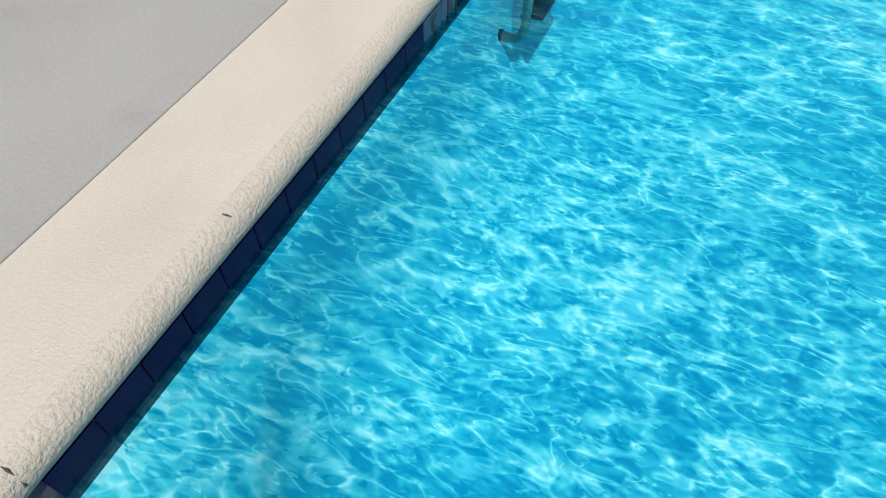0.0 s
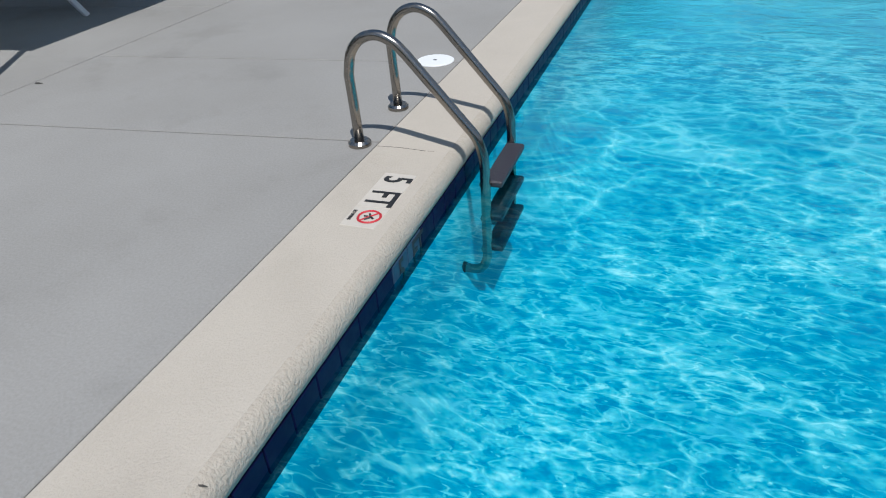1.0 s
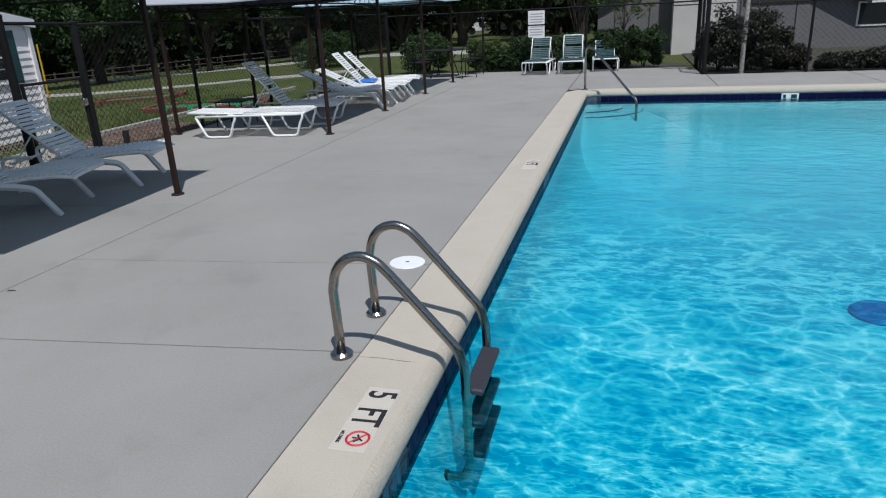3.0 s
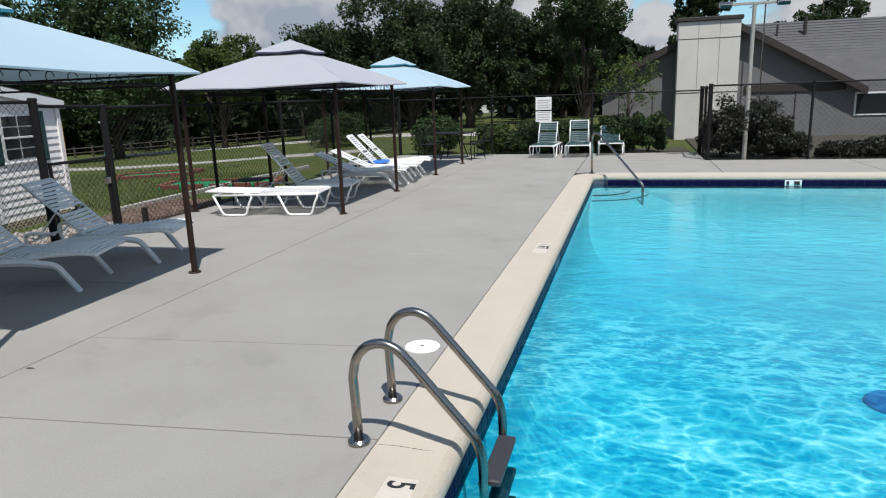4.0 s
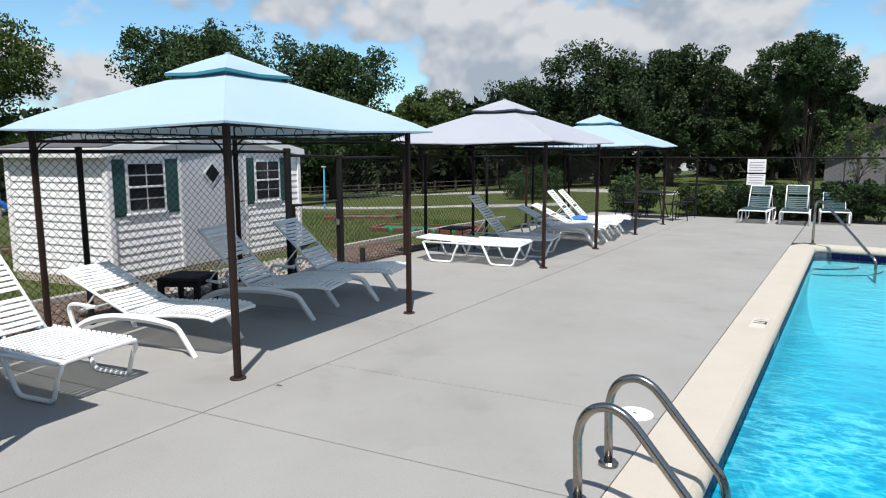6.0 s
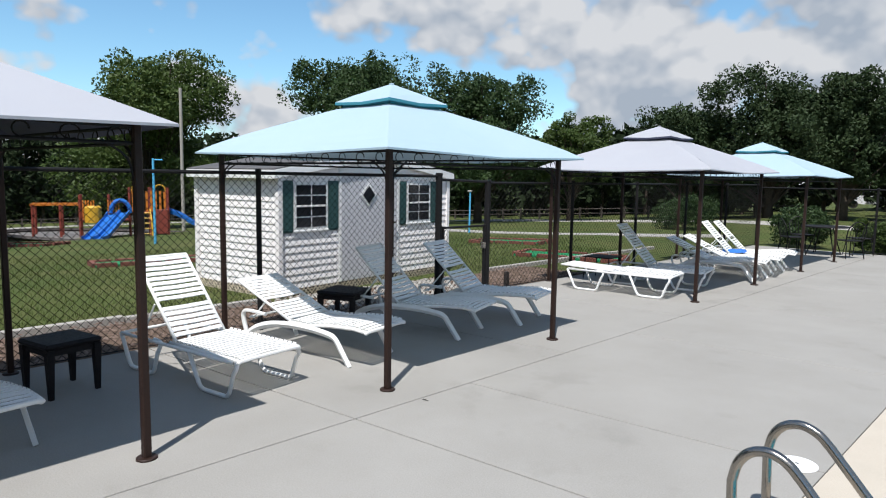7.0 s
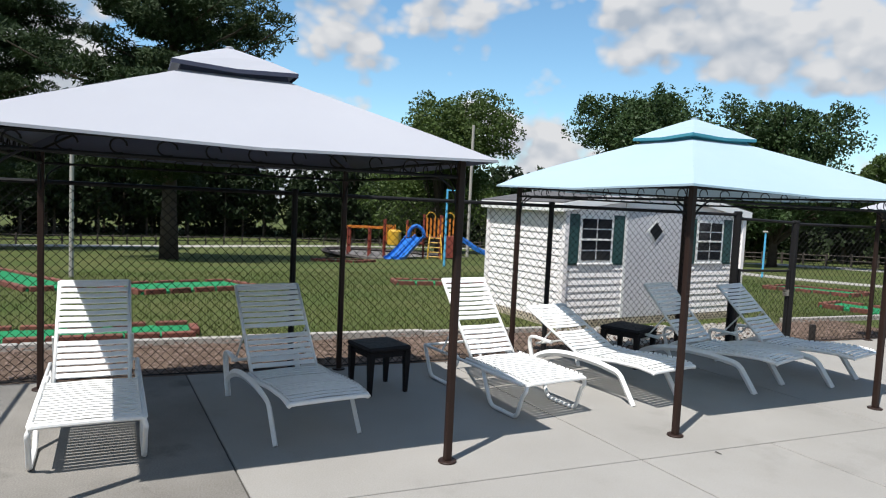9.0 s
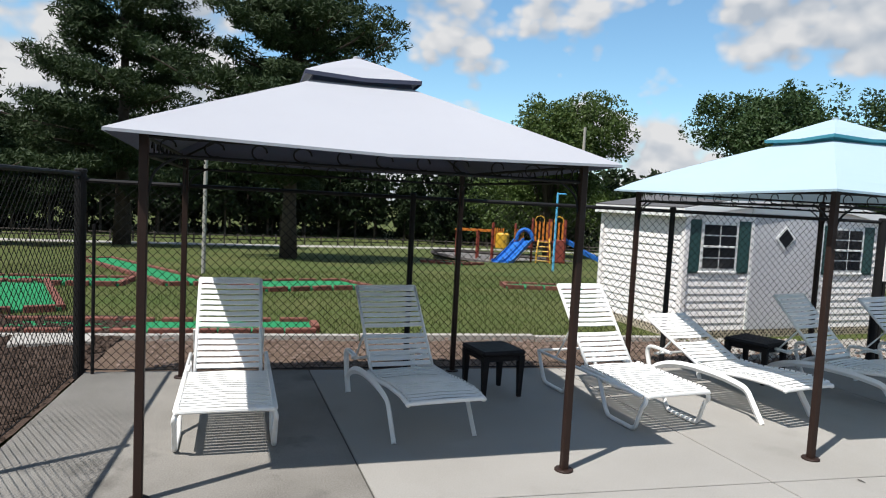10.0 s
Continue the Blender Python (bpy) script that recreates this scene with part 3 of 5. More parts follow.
    bpy.data.objects.remove(tmp)
    me.materials.clear()
    me.materials.append(material)
    return share("lettering", me, parent, at @ Matrix.Diagonal((0.78, 1.12, 1, 1)))


def no_diving(parent, at, r):
    loop = [at @ Vector((r * math.cos(2 * math.pi * k / 28), r * math.sin(2 * math.pi * k / 28), 0)) for k in range(28)]
    part("warning_ring", tube_bm(loop, 0.0055, 4, True), RED_INK, parent, "red prohibition ring")
    part("warning_bar", tube_bm([at @ Vector((-0.68 * r, 0.68 * r, 0)), at @ Vector((0.68 * r, -0.68 * r, 0))], 0.004, 4), RED_INK, parent)
    for a, b in (((-0.5, -0.1), (0.1, 0.15)), ((0.1, 0.15), (0.5, -0.3)), ((0.0, 0.1), (-0.1, -0.5)), ((-0.15, 0.0), (0.3, 0.45))):
        part("symbol_stroke", tube_bm([at @ Vector((a[0] * r, a[1] * r, 0)), at @ Vector((b[0] * r, b[1] * r, 0))], 0.0045, 4), INK, parent)


marker = thing("depth_marker", pose(0, 0, 0), "cream depth marker tiles reading 5 FT with no diving symbol", "depth marker", "depth markers")
for k in range(3):
    part("tile", box_bm((0.165, -0.735 + 0.158 * k, 0.0), (0.319, -0.735 + 0.158 * k + 0.155, 0.0055), 0.002), DECAL, marker)
lettering("5", 0.165, INK, marker, pose(0.243, -0.325, 0.0065, 0, 0, -88))
lettering("FT", 0.165, INK, marker, pose(0.243, -0.50, 0.0065, 0, 0, -88))
no_diving(marker, pose(0.262, -0.655, 0.007, 0, 0, -84), 0.047)
lettering("NO DIVING", 0.02, INK, marker, pose(0.184, -0.655, 0.0065, 0, 0, -88))
marker2 = thing("depth_marker", pose(0, 0, 0), "cream depth marker tiles set in the far coping", "depth marker", "depth markers")
for k in range(3):
    part("tile", box_bm((0.165, 4.28 + 0.158 * k, 0.0), (0.319, 4.28 + 0.158 * k + 0.155, 0.0055), 0.002), DECAL, marker2)
lettering("4", 0.165, FADED_INK, marker2, pose(0.243, 4.68, 0.0065, 0, 0, -90))
lettering("FT", 0.165, INK, marker2, pose(0.243, 4.53, 0.0065, 0, 0, -90))
wall_marker = thing("wall_depth_marker", pose(0, 0, 0), "white waterline tiles lettered 5 FT", "depth marker", "depth markers")
lettering("5", 0.15, INK, wall_marker, pose(0.4245, -0.74, -0.18, 90, 0, 90))
lettering("FT", 0.15, INK, wall_marker, pose(0.4245, -0.56, -0.18, 90, 0, 90))
far_marker = thing("far_wall_depth_marker", pose(0, 0, 0), "white waterline tiles with a dark depth figure", "depth marker", "depth markers")
part("figure_bar", box_bm((4.11, 11.455, -0.19), (4.16, 11.462, -0.125)), INK, far_marker)
part("figure_bar", box_bm((4.25, 11.455, -0.19), (4.35, 11.462, -0.125)), INK, far_marker)

crack = thing("coping_crack", pose(0, 0, 0), "thin dark crack across the cream coping", "crack")
part("gap", tube_bm([(0.0, 0.0, 0.002), (0.12, 0.006, 0.0025), (0.25, -0.004, 0.0025), (0.36, 0.0, 0.0)], 0.0022, 4), JOINT, crack)
part("gap", tube_bm([(0.0, -2.64, 0.003), (0.2, -2.69, 0.0035), (0.36, -2.683, 0.0035), (0.405, -2.68, -0.012), (0.428, -2.686, -0.06)], 0.0045, 4), JOINT, crack)
speck = thing("leaf_scrap", pose(0.40, -1.95, -0.008, 0, 30, 30) @ Matrix.Scale(0.65, 4), "dark dead leaf scrap on the coping", "leaf")
bm = bmesh.new()
rings(bm, [[(-0.016, -0.004, 0), (-0.016, 0.004, 0), (-0.016, 0.003, 0.003)], [(0, -0.007, 0.002), (0, 0.006, 0.002), (0, 0.0, 0.005)], [(0.02, -0.002, 0), (0.02, 0.002, 0), (0.02, 0.0, 0.002)]])
part("blade", bm, JOINT, speck)
spot = thing("leaf_scrap", pose(-2.70, 0.45, 0.0, 0, 0, 10), "dark dead leaf scrap lying in the deck joint", "leaf")
share("blade", bpy.data.objects["blade"].data, spot, pose(0, 0, 0.002, 0, 0, 0) @ Matrix.Scale(1.6, 4))


# ---- gazebos ----
def gazebo(cx, cy, hx, hy, post_z, eave, collar, tier, apex, fabric, trim, label, turn=0.0, swell=0.93, over=0.25):
    """Posts hx and hy from the centre; a two-tier canopy over them, reaching over past the posts."""
    g = thing("gazebo", pose(cx, cy, 0, 0, 0, turn), label, "gazebo", "gazebos along the fence")
    for sx in (-1, 1):
        for sy in (-1, 1):
            post = part("post", box_bm((sx * hx - 0.025, sy * hy - 0.025, 0.01), (sx * hx + 0.025, sy * hy + 0.025, post_z), 0.006), BROWN_METAL, g)
            part("foot_plate", disc(bmesh.new(), 0.066, 0.0, 0.014, 14, (sx * hx, sy * hy), 0.005), BROWN_METAL, g)
            for dx, dy in ((1, 0), (0, 1)):
                pts = curve_points([(sx * hx - sx * dx * 0.02, sy * hy - sy * dy * 0.02, post_z - 0.34), (sx * hx - sx * dx * 0.06, sy * hy - sy * dy * 0.06, post_z - 0.2), (sx * hx - sx * dx * 0.2, sy * hy - sy * dy * 0.2, post_z - 0.1)], 4)
                part("brace", tube_bm(pts, 0.008, 5), BLACK_METAL, g)
    for s in (-1, 1):
        for (ax, ay), (bx, by) in (((-hx, s * hy), (hx, s * hy)), ((s * hx, -hy), (s * hx, hy))):
            for z in (post_z - 0.015, post_z - 0.115):
                part("frame_rail", tube_bm([(ax, ay, z), (bx, by, z)], 0.012, 6), BLACK_METAL, g)
            count = 11
            for k in range(count):
                t = (k + 0.5) / count
                px, py = ax + (bx - ax) * t, ay + (by - ay) * t
                ux, uy = (bx - ax) / (2 * hx if ax != bx else 2 * hy), (by - ay) / (2 * hx if ax != bx else 2 * hy)
                r = 0.042
                ring = [(px + ux * r * math.cos(2 * math.pi * q / 12) * (1 + 0.25 * (k % 2)), py + uy * r * math.cos(2 * math.pi * q / 12) * (1 + 0.25 * (k % 2)), post_z - 0.065 + r * math.sin(2 * math.pi * q / 12)) for q in range(11)]
                part("scroll", tube_bm(ring, 0.005, 4), BLACK_METAL, g)
    ox, oy = hx + over, hy + over
    # lower tier: slack cloth between four hips
    bm = bmesh.new()
    rows, cols = 8, 10
    for a in range(4):
        net = []
        for i in range(rows + 1):
            t = i / rows
            ex, ey = ox + (0.37 - ox) * t, oy + (0.37 - oy) * t
            line = []
            for k in range(cols + 1):
                u = 2 * k / cols - 1
                z = eave + (collar - eave) * (t ** swell) - 0.018 * (1 - u * u) * math.sin(math.pi * (0.25 + 0.75 * t)) - 0.03 * (1 - abs(u)) * (1 - t)
                z += 0.004 * noise.noise((u * 3, t * 5, a * 7 + cx))
                p = [(u * ex, -ey), (ex, u * ey), (-u * ex, ey), (-ex, -u * ey)][a]
                line.append(bm.verts.new((*p, z)))
            net.append(line)
        for i in range(rows):
            for k in range(cols):
                bm.faces.new((net[i][k], net[i][k + 1], net[i + 1][k + 1], net[i + 1][k]))
    bmesh.ops.remove_doubles(bm, verts=bm.verts, dist=0.001)
    bmesh.ops.recalc_face_normals(bm, faces=bm.faces)
    canopy = part("canopy", bm, fabric, g)
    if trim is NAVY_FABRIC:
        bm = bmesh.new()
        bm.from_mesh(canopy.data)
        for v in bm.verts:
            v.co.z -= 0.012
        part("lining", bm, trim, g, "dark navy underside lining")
    part("hem", rings(bmesh.new(), [[(-ox, -oy, z), (0, -oy, z - 0.035), (ox, -oy, z), (ox, 0, z - 0.035), (ox, oy, z), (0, oy, z - 0.035), (-ox, oy, z), (-ox, 0, z - 0.035)] for z in (eave + 0.001, eave - 0.016)], cap=False), fabric, canopy, "stitched hem")
    bm = bmesh.new()
    rings(bm, [[(s * a, t * a, z) for s, t in ((-1, -1), (1, -1), (1, 1), (-1, 1))] for a, z in ((0.375, collar - 0.01), (0.36, tier + 0.004))], cap=False)
    part("vent_band", bm, trim, g, "dark mesh band under the top tier")
    bm = bmesh.new()
    r = 0.43
    net = [[(u * r * (1 - t), v * r * (1 - t), tier + (apex - tier) * t ** 0.9 - (0.02 if (u == 0 or v == 0) and t == 0 else 0)) for u, v in ((-1, -1), (0, -1), (1, -1), (1, 0), (1, 1), (0, 1), (-1, 1), (-1, 0))] for t in (0, 0.35, 0.7, 0.985)]
    rings(bm, [net[0]] + net, cap=False)
    bmesh.ops.remove_doubles(bm, verts=bm.verts, dist=0.0005)
    bmesh.ops.recalc_face_normals(bm, faces=bm.faces)
    part("top_tier", bm, fabric, g)
    part("top_hem", rings(bmesh.new(), [[(u * r, v * r, tier + d - (0.02 if u == 0 or v == 0 else 0)) for u, v in ((-1, -1), (0, -1), (1, -1), (1, 0), (1, 1), (0, 1), (-1, 1), (-1, 0))] for d in (0.0, -0.03)], cap=False), trim, g)
    part("finial", disc(bmesh.new(), 0.03, apex - 0.01, apex + 0.006, 10, (0, 0), 0.004), fabric, g)
    for sx in (-1, 1):
        for sy in (-1, 1):
            part("roof_rib", tube_bm([(sx * hx, sy * hy, post_z), (sx * 0.36, sy * 0.36, collar - 0.05)], 0.011, 6), BLACK_METAL, g)
    return g


gazebo(-4.479, 1.623, 1.33, 1.27, 2.03, 2.035, 2.535, 2.59, 2.80, AQUA_FABRIC, TEAL_FABRIC, "brown steel gazebo with pale aqua two-tier canopy", 1.9, 0.86, 0.20)
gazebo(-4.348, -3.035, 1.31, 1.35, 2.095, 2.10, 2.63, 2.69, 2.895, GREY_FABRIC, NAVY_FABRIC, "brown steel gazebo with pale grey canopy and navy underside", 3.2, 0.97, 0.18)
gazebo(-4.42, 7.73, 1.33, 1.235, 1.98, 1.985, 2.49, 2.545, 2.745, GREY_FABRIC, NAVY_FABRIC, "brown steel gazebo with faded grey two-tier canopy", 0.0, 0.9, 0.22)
gazebo(-4.42, 12.82, 1.33, 1.235, 1.96, 1.965, 2.46, 2.515, 2.715, AQUA_FABRIC, TEAL_FABRIC, "brown steel gazebo with aqua canopy at the deck's end", 0.0, 0.9, 0.22)


# ---- fence ----
def chain_link(length, height, pitch, radius):
    """Diagonal wires of a chain-link web in the plane y = 0."""
    bm = bmesh.new()
    for sign, off in ((1, -0.002), (-1, 0.002)):
        k = -height
        while k < length:
            x0, x1, z0, z1 = k, k + height, 0.0, height
            if x0 < 0:
                z0, x0 = -k, 0.0
            if x1 > length:
                z1, x1 = length - k, length
            if x1 - x0 > 0.01:
                if sign < 0:
                    x0, x1 = length - x0, length - x1
                a, b = Vector((x0, off, z0)), Vector((x1, off, z1))
                tube(bm, [a, b], radius, 3)
            k += pitch
    return bm


def fence(points, height, spacing, label, web_pitch=0.088, fat_ends=True, wire=0.0031, stands=None):
    (xa, ya), (xb, yb) = points
    length = math.hypot(xb - xa, yb - ya)
    f = thing("fence", pose(xa, ya, 0, 0, 0, math.degrees(math.atan2(yb - ya, xb - xa))), label, "fence", "chain-link fence runs")
    count = len(stands) - 1 if stands else max(1, round(length / spacing))
    for k in range(count + 1):
        x = stands[k] if stands else length * k / count
        r = 0.05 if fat_ends and k in (0, count) else 0.03
        part("post", tube_bm([(x, 0, -0.12), (x, 0, height + 0.02)], r, 10), BLACK_METAL, f)
        part("post_cap", disc(bmesh.new(), r + 0.006, height + 0.015, height + 0.05, 10, (x, 0), 0.012), BLACK_METAL, f)
    part("top_rail", tube_bm([(0, 0, height), (length, 0, height)], 0.02, 8), BLACK_METAL, f)
    part("bottom_wire", tube_bm([(0, 0, 0.03), (length, 0, 0.03)], 0.006, 5), BLACK_METAL, f)
    net = part("chain_link", chain_link(length, height - 0.02, web_pitch, wire), WIRE, f, "black coated diamond wire", at=pose(0, 0, 0.02))
    tagged(net, kind="stuff")


F = "black chain-link fence along the pool deck"
fence(((-5.78, -5.40), (-5.78, 3.70)), 1.82, 3.04, F, stands=(0.0, 3.14, 6.16, 9.10))
fence(((-5.78, 4.80), (-5.78, 16.85)), 1.73, 2.42, F, 0.10)
fence(((-5.78, -5.40), (4.0, -5.40)), 1.88, 2.4, F)
fence(((-5.78, 16.85), (2.95, 16.85)), 1.66, 2.6, F, 0.12, wire=0.002)
fence(((2.95, 16.85), (2.95, 14.62)), 1.72, 1.1, F, 0.12, wire=0.002)
fence(((2.95, 14.62), (14.0, 14.62)), 1.76, 2.4, F, 0.12, wire=0.002)

tie = thing("fence_stake", pose(-5.74, -5.27, 0), "thin black stake beside the fence corner", "stake")
part("shaft", tube_bm([(0, 0, -0.1), (0, 0, 1.42)], 0.016, 7), BLACK_METAL, tie)
stone = thing("paving_stone", pose(-7.32, -6.1, 0, 0, 0, 12), "pale flat paving stone on the bark mulch", "stone")
part("slab", box_bm((-0.22, -0.42, -0.08), (0.22, 0.42, 0.0), 0.012), GRAVEL, stone)
gate = thing("gate", pose(-5.78, 3.74, 0, 0, 0, 90), "low black chain-link gate between two thick posts", "gate")
for x in (0.06, 0.99):
    part("upright", tube_bm([(x, 0, 0.06), (x, 0, 1.08)], 0.022, 8), BLACK_METAL, gate)
for z in (0.08, 1.06):
    part("crossbar", tube_bm([(0.06, 0, z), (0.99, 0, z)], 0.018, 8), BLACK_METAL, gate)
part("lintel", tube_bm([(-0.02, 0, 1.77), (1.06, 0, 1.745)], 0.02, 8), BLACK_METAL, gate)
tagged(part("chain_link", chain_link(0.93, 0.98, 0.088, 0.003), WIRE, gate, at=pose(0.06, 0, 0.08)), kind="stuff")
part("latch", box_bm((0.94, -0.03, 0.7), (1.01, 0.03, 0.8), 0.006), STEEL, gate)
stub = thing("stub_post", pose(-6.0, 5.6, 0), "short dark stub post behind the fence", "post")
part("shaft", box_bm((-0.035, -0.035, -0.12), (0.035, 0.035, 0.22), 0.006), DARK_TRIM, stub)


# ---- loungers ----
STRAP_MESH = {}


def strap_mesh(width, mat):
    key = (round(width, 3), mat.name)
    if key not in STRAP_MESH:
        bm = bmesh.new()
        w, d = width / 2 - 0.012, 0.0212
        rings(bm, [[(-d, y, z - 0.003), (d, y, z - 0.003), (d * 0.8, y, z + 0.003), (-d * 0.8, y, z + 0.003)] for y, z in ((-w - 0.006, -0.017), (-w, -0.002), (-w + 0.03, 0.002), (0, -0.006), (w - 0.03, 0.002), (w, -0.002), (w + 0.006, -0.017))])
        me = bpy.data.meshes.new("strap")
        bm.to_mesh(me)
        bm.free()
        me.materials.append(mat)
        STRAP_MESH[key] = me
    return STRAP_MESH[key]


def along(points, step, start=0.0):
    """Places and slopes every step metres along a line in x and z."""
    made, left = [], start
    for (x0, z0), (x1, z1) in zip(points, points[1:]):
        d = math.hypot(x1 - x0, z1 - z0)
        while left < d:
            made.append((x0 + (x1 - x0) * left / d, z0 + (z1 - z0) * left / d, math.degrees(math.atan2(z1 - z0, x1 - x0))))
            left += step
        left -= d
    return made


def lounger(style, x, y, yaw, back, label, straps=None, seat=0.34, group="chaise loungers", frame=None, tall=None):
    """A strap lounger; x, y is the floor between its front feet, its foot end points along +x before the turn by yaw."""
    straps, frame = straps or STRAP, frame or WHITE_PAINT
    g = thing("chaise_lounger", pose(x, y, 0, 0, 0, yaw), label, "lounger", group)
    arch = style == "arch"
    half = 0.30 if arch else 0.31
    slim = 0.94 if arch else 0.82
    b = radians(back)
    hinge = (-0.80, seat + 0.005) if arch else (-0.86, seat + 0.005)
    reach = tall or (0.86 if arch else 0.91)
    top = (hinge[0] - reach * math.cos(b), hinge[1] + reach * math.sin(b))
    if arch:
        seat_line = [(0.17, seat + 0.03), (0.02, seat + 0.045), (-0.25, seat + 0.035), (-0.55, seat), hinge]
    else:
        seat_line = [(0.07, seat), hinge]
    for s in (-1, 1):
        w = s * half
        part("seat_rail", tube_bm([(px, w, pz - 0.016) for px, pz in seat_line], 0.019, 8), frame, g, smooth=True)
        part("back_rail", tube_bm([(hinge[0], w * slim, hinge[1] - 0.015), (top[0], w * slim, top[1] - 0.015)], 0.015, 8), frame, g, smooth=True)
        if arch:
            o = w + s * 0.03
            bow = curve_points([(-1.42, o, 0.09), (-1.32, o, 0.185), (-1.12, o, 0.265), (-0.85, o, 0.305), (-0.5, o, 0.305), (-0.27, o, 0.28), (-0.20, o, 0.262)], 4) + [Vector((-0.165, o, 0.235)), Vector((0.0, o, 0.0))]
            part("arched_leg", tube_bm(bow, 0.034, 4, flat=0.55), frame, g)
            part("rear_leg", tube_bm(curve_points([(-1.33, o, 0.0), (-1.42, o, 0.2), (-1.45, o, 0.34), (-1.38, o, 0.385), (-1.12, o, 0.375)], 4), 0.026, 6, flat=0.7), frame, g)
        else:
            o = w + s * 0.02
            for shift in (0.0, -1.06):
                loop = curve_points([(-0.05 + shift, w, seat - 0.018), (0.05 + shift, w + s * 0.004, seat - 0.026), (0.065 + shift, o, seat - 0.075), (0.03 + shift, o, 0.22)], 3) + curve_points([(-0.03 + shift, o, 0.05), (-0.07 + shift, o, 0.019), (-0.13 + shift, o, 0.017)], 3) + curve_points([(-0.34 + shift, o, 0.017), (-0.40 + shift, o, 0.027), (-0.44 + shift, o, 0.07)], 3) + [Vector((-0.56 + shift, o, seat - 0.03))]
                part("sled_leg", tube_bm(loop, 0.0185, 8), frame, g, smooth=True)
            part("base_rail", tube_bm([(0.02, o, seat - 0.03), (-1.62, o, seat - 0.03)], 0.0155, 8), frame, g, smooth=True)
        if back > 15:
            part("prop", tube_bm([(hinge[0] - 0.42 * math.cos(b), w * 0.9, hinge[1] + 0.42 * math.sin(b) - 0.03), (-1.36, w * 0.9, seat - 0.04)], 0.009, 6), frame, g)
    front = seat_line[0]
    part("end_bar", tube_bm(curve_points([(front[0], -half, front[1] - 0.03), (front[0] + 0.015, -half * 0.85, front[1] - 0.012), (front[0] + 0.015, half * 0.85, front[1] - 0.012), (front[0], half, front[1] - 0.03)], 4), 0.018, 8), frame, g)
    part("head_bar", tube_bm([(top[0], -half * slim, top[1] - 0.015), (top[0], half * slim, top[1] - 0.015)], 0.015, 8), frame, g)
    rear = -1.38 if arch else -1.62
    part("rear_bar", tube_bm([(rear, -half, seat - 0.03), (rear, half, seat - 0.03)], 0.014, 8), frame, g)
    me = strap_mesh(2 * half, straps)
    for px, pz, slope in along(seat_line, 0.0575, 0.03):
        share("strap", me, g, pose(px, 0, pz, 0, -slope, 0))
    me = strap_mesh(2 * half * slim, straps)
    n = 0
    for px, pz, slope in along([hinge, top], 0.0545, 0.05):
        n += 1
        if n != 7 or back < 15:
            share("strap", me, g, pose(px, 0, pz, 0, -slope, 0) @ pose(0, 0, 0, 180, 0, 0))
    return g


WHITE_L = "white strap chaise lounger with raised back under a gazebo"
lounger("sled", -3.65, -3.89, 4, 49, "white strap chaise lounger half in shade beside the fence end")
lounger("arch", -3.76, -2.38, 9.5, 49, "white strap chaise lounger with arched legs in gazebo shade")
lounger("sled", -3.81, -0.36, 9, 49, "white strap sled-base chaise lounger in full sun")
lounger("arch", -3.92, 0.89, 12, 24, "white strap chaise lounger with low back half in shade")
lounger("arch", -3.97, 2.42, 18, 46, "white strap chaise lounger shaded by the aqua canopy")
lounger("arch", -3.95, 3.54, 16, 44, "white strap chaise lounger with sunlit back edge")
lounger("sled", -3.54, 6.64, 8, 2, "white strap chaise lounger lying flat in the sun", seat=0.36)
lounger("sled", -3.48, 7.75, 11, 50, "white strap chaise lounger shaded by the far gazebo")
lounger("arch", -3.30, 9.62, 12, 26, "white strap chaise lounger with low back")
lounger("arch", -3.30, 10.35, 12, 26, "white strap chaise lounger beside its twin")
lounger("arch", -3.40, 10.95, 12, 48, "white strap chaise lounger with a blue towel")
lounger("arch", -3.40, 11.62, 12, 46, "white strap chaise lounger half shaded by the end gazebo")
lounger("sled", -1.20, 15.45, -92, 58, "upright chaise lounger with sea green straps by the far fence", STRAP_GREEN, tall=0.68)
lounger("sled", -0.25, 15.5, -88, 64, "upright chaise lounger with sea green straps below the sign", STRAP_GREEN, tall=0.68)
lounger("sled", 0.62, 16.05, -86, 36, "lower chaise lounger with sea green straps by the hedge", STRAP_GREEN, tall=0.68)

towel = thing("towel", pose(-4.15, 10.80, 0.372, 0, 0, 12), "bright blue towel crumpled on a lounger", "towel")
bm = bmesh.new()
net = [[bm.verts.new((-0.22 + 0.44 * i / 10, -0.24 + 0.48 * k / 10, 0.045 + 0.035 * noise.noise((i * 0.5, k * 0.55, 4)) - (0.04 if i in (0, 10) or k in (0, 10) else 0))) for k in range(11)] for i in range(11)]
for i in range(10):
    for k in range(10):
        bm.faces.new((net[i][k], net[i + 1][k], net[i + 1][k + 1], net[i][k + 1]))
part("cloth", bm, TOWEL, towel, smooth=True)


def side_table(x, y, yaw, size=0.5, height=0.45):
    g = thing("side_table", pose(x, y, 0, 0, 0, yaw), "black woven square side table on the deck", "side table", "black side tables")
    h = size / 2
    part("top", box_bm((-h, -h, height - 0.05), (h, h, height), 0.02), BLACK_WOVEN, g)
    part("apron", box_bm((-h + 0.03, -h + 0.03, height - 0.1), (h - 0.03, h - 0.03, height - 0.05)), BLACK_WOVEN, g)
    for sx in (-1, 1):
        for sy in (-1, 1):
            cx, cy = sx * (h - 0.04), sy * (h - 0.04)
            bm = rings(bmesh.new(), [[(cx + a * r, cy + b * r, z) for a, b in ((-1, -1), (1, -1), (1, 1), (-1, 1))] for r, z in ((0.017, 0.0), (0.03, height - 0.05))])
